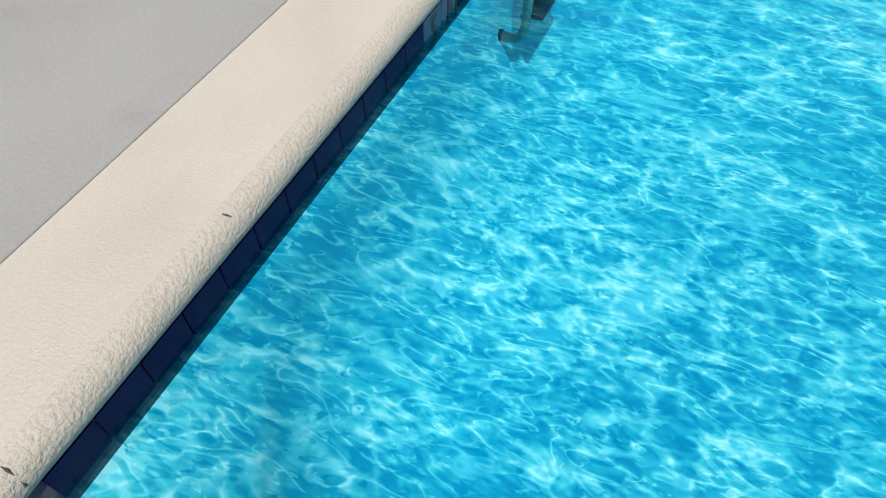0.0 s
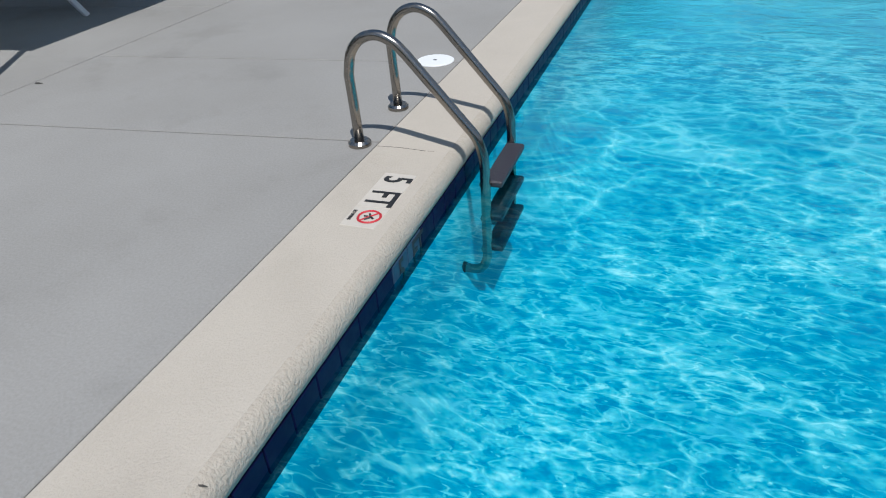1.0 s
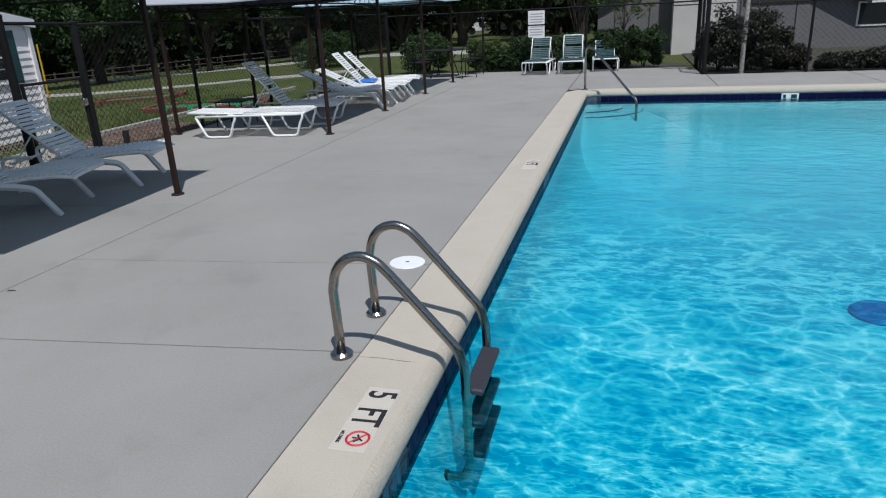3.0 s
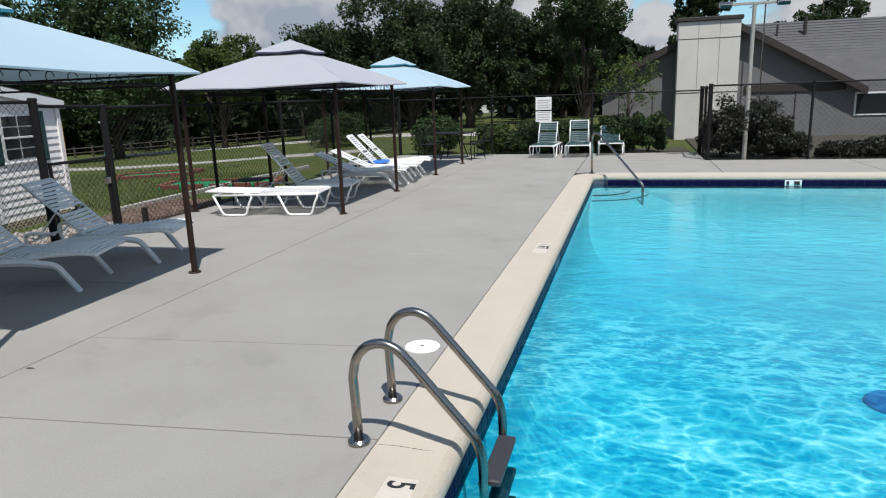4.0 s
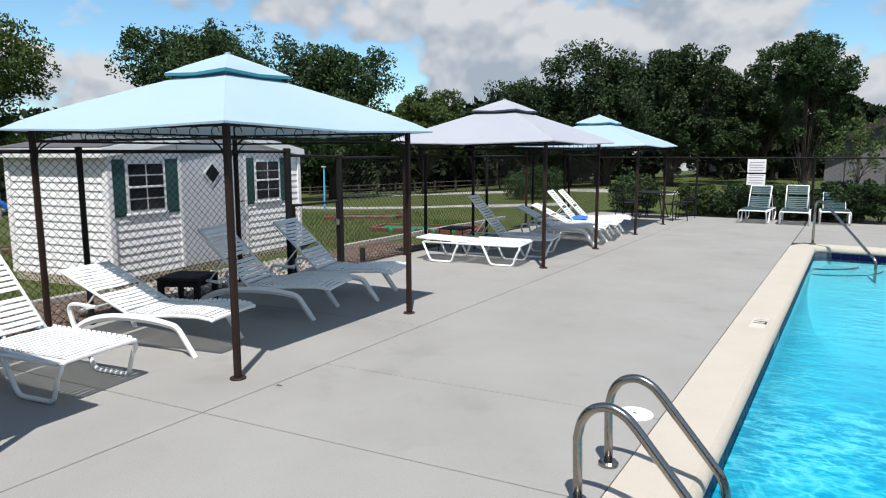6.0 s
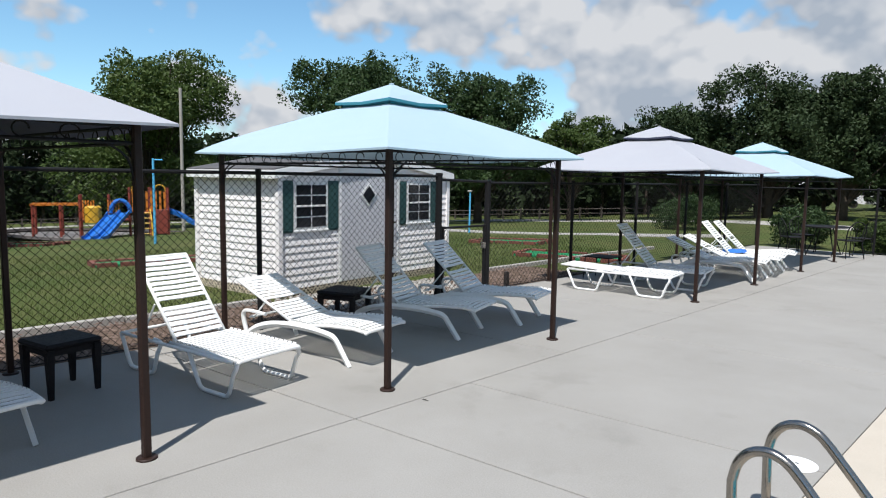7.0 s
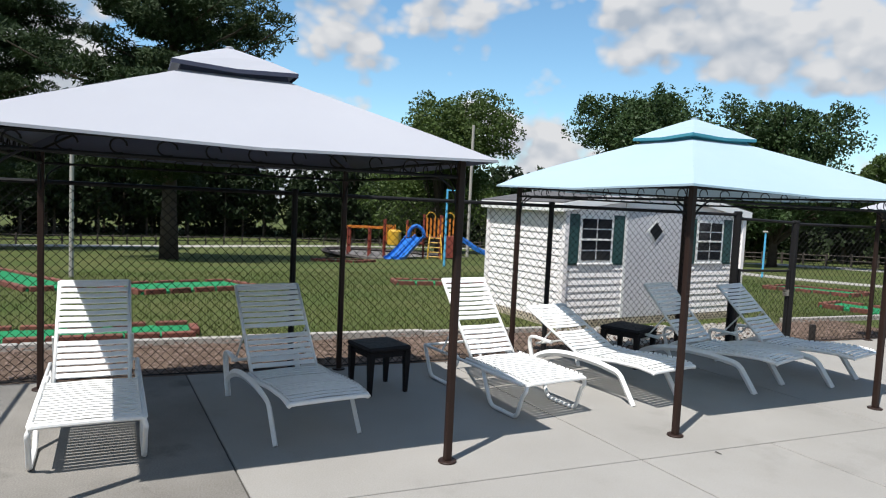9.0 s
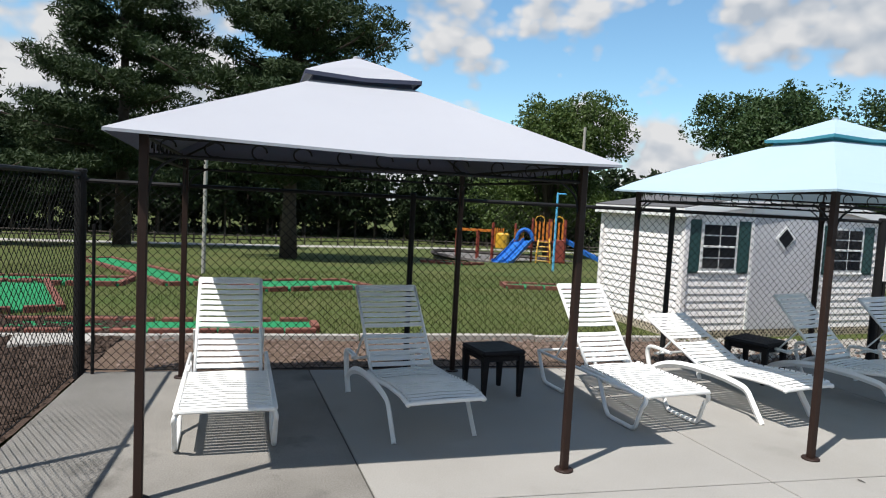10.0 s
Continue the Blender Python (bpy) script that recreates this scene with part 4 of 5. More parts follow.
            part("leg", bm, BLACK_WOVEN, g)


side_table(-4.94, -1.57, 12, 0.46)
side_table(-5.30, 1.62, 25)
low = thing("low_table", pose(-5.28, 7.5, 0, 0, 0, 5), "low thin-legged black metal table by the flat lounger", "side table")
part("top", box_bm((-0.26, -0.26, 0.40), (0.26, 0.26, 0.42), 0.006), BLACK_METAL, low)
for sx in (-1, 1):
    for sy in (-1, 1):
        part("leg", tube_bm([(sx * 0.23, sy * 0.23, 0.41), (sx * 0.25, sy * 0.25, 0.0)], 0.011, 6), BLACK_METAL, low)
    part("brace", tube_bm([(sx * 0.24, -0.24, 0.16), (sx * 0.24, 0.24, 0.16)], 0.007, 6), BLACK_METAL, low)


# ---- patio table by the far fence ----
def patio_table(x, y):
    g = thing("patio_table", pose(x, y, 0), "round dark metal patio table by the hedge", "table")
    part("tabletop", disc(bmesh.new(), 0.55, 0.70, 0.725, 28, (0, 0), 0.006), BLACK_METAL, g)
    for k in range(4):
        a = radians(45 + 90 * k)
        part("leg", tube_bm(curve_points([(0.2 * math.cos(a), 0.2 * math.sin(a), 0.70), (0.3 * math.cos(a), 0.3 * math.sin(a), 0.4), (0.45 * math.cos(a), 0.45 * math.sin(a), 0.0)], 4), 0.014, 6), BLACK_METAL, g)


def patio_chair(x, y, yaw):
    g = thing("patio_chair", pose(x, y, 0, 0, 0, yaw), "dark metal patio chair with curved back", "chair", "chairs round the patio table")
    part("seat", box_bm((-0.22, -0.23, 0.42), (0.22, 0.23, 0.445), 0.01), BLACK_METAL, g)
    part("backrest", tube_bm(curve_points([(-0.2, -0.23, 0.44), (-0.28, -0.22, 0.75), (-0.3, 0, 0.9), (-0.28, 0.22, 0.75), (-0.2, 0.23, 0.44)], 5), 0.013, 6), BLACK_METAL, g)
    for k in range(5):
        yy = -0.16 + 0.08 * k
        part("back_bar", tube_bm([(-0.21, yy, 0.44), (-0.285, yy, 0.84 - 1.8 * yy * yy)], 0.006, 5), BLACK_METAL, g)
    for sx in (-1, 1):
        for sy in (-1, 1):
            part("leg", tube_bm([(sx * 0.19, sy * 0.2, 0.43), (sx * 0.25, sy * 0.24, 0.0)], 0.012, 6), BLACK_METAL, g)


patio_table(-3.75, 15.75)
for x, y, yaw in ((-3.1, 15.3, 140), (-4.35, 15.2, 40), (-3.1, 16.3, -140), (-4.4, 16.25, -45)):
    patio_chair(x, y, yaw)


# ---- shed ----
shed = thing("shed", pose(-7.75, 2.25, 0, 0, 0, 90 + 7.5), "white vinyl garden shed with green shutters behind the fence", "shed")
# local x runs along the front wall, local y goes back into the shed
SW, SD, S0, S1, PEAK = 4.28, 2.1, 0.03, 1.86, 2.2
board = 0.114


def boards(name, x0, x1, at, z0=S0, z1=S1, label=""):
    z = z0
    me = None
    while z < z1 - 0.01:
        if me is None:
            bm = rings(bmesh.new(), [[(x, -0.019, 0.0), (x, -0.004, board + 0.006), (x, 0.012, board + 0.006), (x, 0.012, 0.0)] for x in (x0, x1)])
            me = part("siding_board", bm, VINYL, shed, at=at @ pose(0, 0, z)).data
        else:
            share("siding_board", me, shed, at @ pose(0, 0, z))
        z += board


boards("front", 0.05, SW - 0.05, pose(0, 0, 0))
boards("side", 0.05, SD - 0.05, pose(0, SD, 0, 0, 0, -90))
boards("side", 0.05, SD - 0.05, pose(SW, 0, 0, 0, 0, 90))
part("inner_wall", box_bm((0.02, 0.02, S0), (SW - 0.02, SD, S1)), VINYL, shed)
for cx, cy in ((0, 0), (SW, 0), (0, SD), (SW, SD)):
    part("corner_post", box_bm((cx - 0.045, cy - 0.045, S0 - 0.02), (cx + 0.045, cy + 0.045, S1 + 0.03), 0.006), VINYL, shed)
bm = bmesh.new()
for y0 in (-0.012, SD):
    rings(bm, [[(-0.02, y0, S1), (SW + 0.02, y0, S1), (SW / 2, y0, PEAK)], [(-0.02, y0 + 0.02, S1), (SW + 0.02, y0 + 0.02, S1), (SW / 2, y0 + 0.02, PEAK)]])
part("gable", bm, VINYL, shed)
for s in (-1, 1):
    x0, x1 = SW / 2, SW / 2 + s * (SW / 2 + 0.13)
    drop = (PEAK - S1) * 1.1
    bm = rings(bmesh.new(), [[(x0, y, PEAK + 0.02), (x1, y, PEAK - drop + 0.02), (x1, y, PEAK - drop + 0.07), (x0, y, PEAK + 0.08)] for y in (-0.06, SD + 0.1)])
    part("roof_slope", bm, SHINGLE, shed, "grey shingle roof slope")
    bm = rings(bmesh.new(), [[(x0, y, PEAK - 0.1), (x1, y, PEAK - drop - 0.08), (x1, y, PEAK - drop + 0.05), (x0, y, PEAK + 0.06)] for y in (-0.085, -0.062)])
    part("fascia", bm, WHITE_PAINT, shed)
    part("eave_board", box_bm((x1 - 0.01, -0.06, PEAK - drop - 0.08), (x1 + 0.012, SD + 0.1, PEAK - drop + 0.05)), WHITE_PAINT, shed)


def shed_window(x0, x1, z0, z1):
    w = part("window", box_bm((x0 - 0.035, -0.028, z0 - 0.035), (x1 + 0.035, -0.004, z1 + 0.035)), WHITE_PAINT, shed, "white sash window")
    mz, mx = (z0 + z1) / 2, (x0 + x1) / 2
    for a, b in ((x0, mx), (mx, x1)):
        for c, d in ((z0, (z0 + mz) / 2), ((z0 + mz) / 2, mz), (mz, (mz + z1) / 2), ((mz + z1) / 2, z1)):
            part("pane", box_bm((a + 0.012, -0.032, c + 0.01), (b - 0.012, -0.026, d - 0.01)), GLASS, w)
    part("meeting_rail", box_bm((x0, -0.04, mz - 0.016), (x1, -0.026, mz + 0.016), 0.004), WHITE_PAINT, w)
    part("sill", box_bm((x0 - 0.06, -0.036, z0 - 0.07), (x1 + 0.06, -0.01, z0 - 0.035), 0.006), WHITE_PAINT, w)
    for a, b in ((x0 - 0.28, x0 - 0.045), (x1 + 0.045, x1 + 0.28)):
        s = part("shutter", box_bm((a, -0.025, z0 - 0.07), (b, -0.008, z1 + 0.06), 0.004), SHUTTER, shed, "dark green louvred shutter")
        bm = bmesh.new()
        k = z0 - 0.03
        while k < z1 + 0.03:
            rings(bm, [[(x, -0.025, k), (x, -0.033, k), (x, -0.025, k + 0.028)] for x in (a + 0.03, b - 0.03)])
            k += 0.036
        part("louvres", bm, SHUTTER, s)


shed_window(0.31, 0.95, 0.98, 1.66)
shed_window(3.03, 3.67, 0.98, 1.66)
door = part("door", box_bm((1.30, -0.024, S0 + 0.0), (2.72, -0.006, 1.86), 0.004), DOOR_PAINT, shed, "pale grey shed door")
for a, b in (((1.24, -0.03, S0), (1.30, -0.004, 1.9)), ((2.72, -0.03, S0), (2.78, -0.004, 1.9)), ((1.24, -0.03, 1.86), (2.78, -0.004, 1.93))):
    part("door_trim", box_bm(a, b, 0.004), WHITE_PAINT, door)
dm = pose(1.95, -0.026, 1.48, 0, 45, 0)
part("diamond_frame", box_bm((-0.15, -0.012, -0.15), (0.15, 0.0, 0.15), 0.004), WHITE_PAINT, door, at=dm)
part("diamond_pane", box_bm((-0.11, -0.018, -0.11), (0.11, -0.01, 0.11)), GLASS, door, at=dm)
part("door_handle", tube_bm([(2.62, -0.04, 0.98), (2.62, -0.09, 0.98), (2.54, -0.09, 0.98)], 0.013, 6), STEEL, door)
# lattice skirt: crossed flat laths
bm = bmesh.new()
deep = 0.2
for at, length in ((pose(0, -0.012, S0 - deep), SW), (pose(0, SD, S0 - deep, 0, 0, -90) @ pose(0, -0.012, 0), SD)):
    k = -deep
    while k < length:
        for s, off in ((1, 0.0), (-1, -0.007)):
            a, b = max(k, 0), min(k + deep, length)
            za, zb = (a - k, b - k) if s > 0 else (deep - (a - k), deep - (b - k))
            rings(bm, [[at @ Vector((x, off + y, z + w)) for y, w in ((0, -0.018), (-0.006, -0.018), (-0.006, 0.018), (0, 0.018))] for x, z in ((a, za), (b, zb))])
        k += 0.082
part("lattice_skirt", bm, LATH, shed, "tan lattice skirt")
# Dark box added to stand in for the shade beneath the shed.
part("under_shade", box_bm((0.1, 0.1, -0.11), (SW - 0.1, SD - 0.1, S0 - 0.003)), DARK_TRIM, shed)

# ---- beds and edging behind the fence ----
bm = bmesh.new()
nb = 60
net = [[bm.verts.new((-5.83 - 1.79 * i / 6, -5.44 + 13.64 * j / nb, -0.055 + 0.02 * noise.noise((i * 0.9, j * 0.8, 1)) - (0.04 if i in (0, 6) else 0))) for j in range(nb + 1)] for i in range(7)]
for i in range(6):
    for j in range(nb):
        bm.faces.new((net[i][j], net[i][j + 1], net[i + 1][j + 1], net[i + 1][j]))
tagged(part("soil_bed", bm, DIRT, None), "bare brown soil and pebble strip beyond the fence", "soil", kind="structure")
bm = bmesh.new()
net = [[bm.verts.new((-9.0 + 13.0 * i / 50, -5.42 - 3.2 * j / 12, -0.05 + 0.03 * noise.noise((i * 0.7, j * 0.8, 5)))) for j in range(13)] for i in range(51)]
for i in range(50):
    for j in range(12):
        bm.faces.new((net[i][j], net[i][j + 1], net[i + 1][j + 1], net[i + 1][j]))
tagged(part("mulch_bed", bm, MULCH, None), "dark brown bark mulch bed outside the fence", "mulch", kind="structure")
bm = bmesh.new()
net = [[bm.verts.new((3.0 + 11.5 * i / 30, 14.7 + 9.0 * j / 16, -0.06 + 0.04 * noise.noise((i * 0.7, j * 0.8, 9)))) for j in range(17)] for i in range(31)]
for i in range(30):
    for j in range(16):
        bm.faces.new((net[i][j], net[i + 1][j], net[i + 1][j + 1], net[i][j + 1]))
LITTER = surface("leaf litter", (0.03, 0.026, 0.018), (0.055, 0.05, 0.03), 0.95, coarse=2, fine=30, bump=0.8)
tagged(part("house_bed", bm, LITTER, None), "dark leaf litter bed before the clubhouse", "leaf litter", kind="structure")
bm = bmesh.new()
net = [[bm.verts.new((-2.6 + 5.5 * i / 16, 16.9 + 2.6 * j / 8, -0.06 + 0.03 * noise.noise((i * 0.7, j * 0.8, 12)) - (0.06 if i in (0, 16) or j in (0, 8) else 0))) for j in range(9)] for i in range(17)]
for i in range(16):
    for j in range(8):
        bm.faces.new((net[i][j], net[i + 1][j], net[i + 1][j + 1], net[i][j + 1]))
tagged(part("hedge_bed", bm, LITTER, None), "dark leaf litter under the hedge", "leaf litter", kind="structure")
rng = random.Random(4)


def scatter(name, count, area, size, material, label, category, lift=-0.05, flatness=0.45):
    bm = bmesh.new()
    for _ in range(count):
        x, y = rng.uniform(area[0], area[1]), rng.uniform(area[2], area[3])
        s, a = rng.uniform(*size), rng.uniform(0, 6.28)
        c, d = math.cos(a) * s, math.sin(a) * s
        z = lift + rng.uniform(-0.004, 0.01)
        base = [bm.verts.new((x + c * u - d * v * 0.6, y + d * u + c * v * 0.6, z)) for u, v in ((-1, -0.6), (0.8, -1), (1, 0.7), (-0.7, 1))]
        tip = [bm.verts.new((x + c * u - d * v * 0.6, y + d * u + c * v * 0.6, z + s * flatness)) for u, v in ((-0.5, -0.3), (0.5, -0.5), (0.5, 0.4), (-0.4, 0.5))]
        bm.faces.new(tip)
        for k in range(4):
            bm.faces.new((base[k], base[(k + 1) % 4], tip[(k + 1) % 4], tip[k]))
    tagged(part(name, bm, material, None), label, category, kind="stuff")


scatter("pebbles", 2600, (-7.55, -6.05, -5.2, 8.0), (0.012, 0.035), surface("mixed pebble", (0.24, 0.18, 0.145), (0.10, 0.062, 0.048), 0.9, coarse=8, fine=30), "small brown and tan pebbles on soil", "pebbles", -0.05)
scatter("bark_chips", 5200, (-8.9, -2.5, -8.2, -5.45), (0.015, 0.045), MULCH, "loose dark bark chips", "bark chips", -0.045)
scatter("rubble", 700, (-7.5, -6.3, 2.0, 5.6), (0.02, 0.06), GRAVEL, "pale rubble stones below the shed", "stones", -0.05, 0.6)

curb = thing("lawn_edging", pose(0, 0, 0), "white painted edging board along the lawn", "edging")
for k, (y0, y1) in enumerate(((-7.4, -5.0), (-4.98, -2.55), (-2.53, -0.1), (-0.08, 2.0), (6.9, 9.4), (9.42, 11.8), (11.82, 14.2))):
    x = -7.64 + 0.015 * (k % 2)
    part("board", box_bm((x - 0.05, y0, -0.14), (x + 0.05, y1, -0.02 + 0.008 * (k % 3)), 0.01), GRAVEL, curb)

# ---- lawn blades ----
verts, faces = [], []
for _ in range(52000):
    u = rng.random()
    x = -7.75 - 11.5 * u ** 1.35
    y = rng.uniform(-13, 15) if u > 0.3 else rng.uniform(-9, 13)
    if -10.2 < x and 2.0 < y < 6.9:
        continue
    z, a, h = ground_z(x), rng.uniform(0, 6.28), rng.uniform(0.035, 0.085)
    w, lean = 0.007, rng.uniform(0.01, 0.05)
    n = len(verts)
    verts += [(x - w * math.sin(a), y + w * math.cos(a), z - 0.01), (x + w * math.sin(a), y - w * math.cos(a), z - 0.01), (x + lean * math.cos(a), y + lean * math.sin(a), z + h)]
    faces.append((n, n + 1, n + 2))
me = bpy.data.meshes.new("grass")
me.from_pydata(verts, [], faces)
me.materials.append(BLADE)
tagged(new("grass", me), "short green grass blades on the lawn", "grass", kind="stuff")


# ---- putting greens ----
def green(points, width, label="green putting lane with red brick edging"):
    """A lane of turf along points, edged with bricks."""
    g = thing("putting_green", pose(0, 0, 0), label, "putting green", "putting greens on the lawn")
    pts = [Vector((x, y, 0)) for x, y in points]
    edge = []
    for s in (-1, 1):
        line = []
        for i, p in enumerate(pts):
            d = (pts[min(i + 1, len(pts) - 1)] - pts[max(i - 1, 0)]).normalized()
            q = p + Vector((-d.y, d.x, 0)) * s * width / 2
            line.append(Vector((q.x, q.y, ground_z(q.x))))
        edge.append(line)
    bm = bmesh.new()
    loop = [(*q.xy, q.z) for q in edge[0]] + [(*q.xy, q.z) for q in reversed(edge[1])]
    lower = [bm.verts.new((x, y, z - 0.05)) for x, y, z in loop]
    upper = [bm.verts.new((x, y, z + 0.05)) for x, y, z in loop]
    m = len(loop)
    h = m // 2
    for i in range(h - 1):
        bm.faces.new((upper[i], upper[i + 1], upper[m - 2 - i], upper[m - 1 - i]))
    for i in range(m):
        bm.faces.new((lower[i], lower[(i + 1) % m], upper[(i + 1) % m], upper[i]))
    part("turf", bm, TURF, g)
    runs = [edge[0], edge[1], [edge[0][0], edge[1][0]], [edge[0][-1], edge[1][-1]]]
    me = None
    for run in runs:
        for a, b in zip(run, run[1:]):
            n = max(1, int((b - a).length / 0.42))
            for k in range(n):
                p = a.lerp(b, (k + 0.5) / n)
                turn = math.degrees(math.atan2(b.y - a.y, b.x - a.x))
                at = pose(p.x, p.y, p.z + 0.02, 0, 0, turn + 3 * math.sin(k * 2.1))
                if me is None:
                    me = part("brick", box_bm((-0.2, -0.055, -0.1), (0.2, 0.055, 0.08), 0.008), BRICK, g, at=at).data
                else:
                    share("brick", me, g, at)


green([(-8.25, -8.5), (-8.25, -5.2), (-8.35, -3.1)], 0.75)
green([(-13.6, -9.6), (-13.7, -6.7)], 1.5)
green([(-9.4, -7.2), (-11.5, -8.0), (-13.2, -8.6)], 1.1)
green([(-22.8, -9.6), (-17.5, -7.2), (-13.4, -5.4)], 1.0)
green([(-13.2, -4.3), (-13.9, -2.9), (-14.2, -1.9)], 1.9)
green([(-14.9, 1.9), (-14.6, 3.3), (-14.1, 4.6)], 1.1)
green([(-28.5, 3.0), (-26.5, 4.4)], 1.5)
green([(-12.6, 12.4), (-10.4, 12.9)], 1.2)
green([(-9.2, 10.2), (-7.6, 10.6), (-6.7, 10.9)], 1.0)


# ---- trees ----
def leaf_cloud(centres, per, radius, size, seed, slim=0.55, squat=0.75):
    """Vertices of many small leaf quads, scattered round the centres; as an (n, 4, 3) array."""
    r = np.random.RandomState(seed)
    c = np.repeat(np.array(centres, float), per, axis=0)
    rad = np.repeat(np.array(radius if np.ndim(radius) else [radius] * len(centres), float), per)
    n = len(c)
    d = r.normal(size=(n, 3))
    d /= np.linalg.norm(d, axis=1)[:, None]
    d[:, 2] *= squat
    p = c + d * (rad * r.uniform(0.35, 1.0, n) ** 0.6)[:, None]
    u = r.normal(size=(n, 3)) + d * 0.6
    u /= np.linalg.norm(u, axis=1)[:, None]
    v = np.cross(u, r.normal(size=(n, 3)))
    v /= np.linalg.norm(v, axis=1)[:, None]
    s = (size * r.uniform(0.6, 1.3, n))[:, None]
    return np.stack([p - u * s, p - v * s * slim, p + u * s, p + v * s * slim], axis=1)


def quads_mesh(name, quads, material):
    me = bpy.data.meshes.new(name)
    n = len(quads)
    me.vertices.add(4 * n)
    me.vertices.foreach_set("co", quads.reshape(-1).astype(np.float32))
    me.loops.add(4 * n)
    me.loops.foreach_set("vertex_index", np.arange(4 * n, dtype=np.int32))
    me.polygons.add(n)
    me.polygons.foreach_set("loop_start", np.arange(0, 4 * n, 4, dtype=np.int32))
    me.update(calc_edges=True)
    me.materials.append(material)
    return me


def pine_shape(h, r, low, seed, whorls=15):
    """Limbs as lists of points, and tuft centres, of a pine with uneven, layered limbs."""
    rg = random.Random(seed)
    limbs, clumps, radii = [], [], []
    for k in range(whorls):
        t = k / (whorls - 1)
        z = low + (h * 0.97 - low) * t
        reach = r * (1.0 - 0.72 * t ** 2.2) * (0.75 + 0.25 * math.sin(math.pi * min(1, t * 1.8 + 0.1)))
        turn = rg.uniform(0, 6.283)
        count = 5 if t < 0.85 else 4
        for q in range(count):
            a = turn + 6.283 * q / count + rg.uniform(-0.4, 0.4)
            l = reach * rg.uniform(0.45, 1.15)
            rise = rg.uniform(0.0, 0.4) * l
            zz = z + rg.uniform(-0.5, 0.5)
            pts = [(0.0, 0.0, zz)] + [(math.cos(a) * l * f, math.sin(a) * l * f, zz + rise * f * f) for f in (0.35, 0.7, 1.0)]
            limbs.append(pts)
            for f in (0.35, 0.5, 0.64, 0.76, 0.88, 1.0):
                for _ in range(2):
                    side = 0.28 * l * f * rg.uniform(-1, 1)
                    clumps.append((math.cos(a) * l * f - math.sin(a) * side, math.sin(a) * l * f + math.cos(a) * side, zz + rise * f * f + rg.uniform(-0.05, 0.35)))
                    radii.append(rg.uniform(0.34, 0.68) * (0.55 + r / 8))
    return limbs, clumps, radii


def broad_shape(h, r, low, seed, count=80):
    """An uneven crown: a few lobes, each set with many small clumps near its skin."""
    rg = random.Random(seed)
    limbs, clumps, radii = [], [], []
    mid = (h + low) / 2
    lobes = []
    for k in range(9):
        a, e, f = 6.283 * k / 9 * 1.618 + rg.uniform(-0.5, 0.5), rg.uniform(-0.8, 1.0), rg.uniform(0.42, 0.70)
        lobes.append((r * f * math.cos(a) * math.cos(e * 0.8), r * f * math.sin(a) * math.cos(e * 0.8), mid + (h - low) / 2 * f * math.sin(e * 1.4), r * rg.uniform(0.36, 0.52)))
    lobes.append((0, 0, mid, r * 0.6))
    lobes.append((r * 0.1 * rg.uniform(-1, 1), r * 0.1 * rg.uniform(-1, 1), h - r * 0.42, r * 0.4))
    for n in range(int(count * 2.2)):
        cx, cy, cz, lr = lobes[n % len(lobes)]
        a, e = rg.uniform(0, 6.283), math.asin(rg.uniform(-0.8, 1.0))
        f = lr * rg.uniform(0.55, 1.0)
        x, y, z = cx + f * math.cos(a) * math.cos(e), cy + f * math.sin(a) * math.cos(e), min(cz + f * math.sin(e), h - 0.1)
        clumps.append((x, y, z))
        radii.append(rg.uniform(0.11, 0.2) * r)
        if n % 9 == 0:
            limbs.append([(0, 0, low * rg.uniform(0.7, 1.0)), (x * 0.4, y * 0.4, (low + z) / 2), (x * 0.9, y * 0.9, z)])
    return limbs, clumps, radii


def tree(name, x, y, h, r, low, seed, kind, material, label, per=34, size=0.19, trunk=0.2, count=80, z=None):
    g = thing(name, pose(x, y, ground_z(x) if z is None else z), label, "tree")
    limbs, clumps, radii = pine_shape(h, r, low, seed) if kind == "pine" else broad_shape(h, r, low, seed, count)
    rg = random.Random(seed)
    bend = [(0.12 * rg.uniform(-1, 1) * i / 5, 0.12 * rg.uniform(-1, 1) * i / 5, -0.2 + (h * 0.94 + 0.2) * i / 6) for i in range(7)]
    part("trunk", tube_bm(bend, [trunk * (1.25 if i == 0 else 1.05 - 0.15 * i) for i in range(7)], 9), BARK, g, smooth=True)
    for pts in limbs[::2] if kind == "pine" else limbs:
        n = len(pts)
        part("limb", tube_bm(pts, [trunk * 0.26 * (1.05 - i / n) for i in range(n)], 5), BARK, g)
    crown = new("crown", quads_mesh("crown", leaf_cloud(clumps, per, radii, size, seed, 0.22 if kind == "pine" else 0.5, 0.5 if kind == "pine" else 0.8), material))
    crown.parent = g
    return g


tree("pine_tree", -39.8, -12.6, 18.5, 7.2, 3.0, 11, "pine", PINE, "tall dark pine with bare lower trunk on the lawn", 130, 0.175, 0.42)
tree("pine_tree", -28.0, -3.4, 14.5, 5.2, 3.4, 12, "pine", PINE, "tall dark pine beyond the putting greens", 130, 0.14, 0.32)
tree("pine_tree", -34.0, -18.5, 7.4, 4.2, 1.6, 13, "pine", PINE, "dark pine at the lawn's edge", 110, 0.14, 0.30)
tree("oak_tree", -43.6, 14.8, 11.5, 5.4, 1.2, 21, "broad", LEAF, "round-crowned green tree behind the playground", 130, 0.125, 0.3, 190)
tree("pine_tree", -30.2, 22.1, 9.85, 4.9, 2.0, 14, "broad", LEAF_DARK, "wide dark conifer behind the shed", 130, 0.105, 0.26, 190)
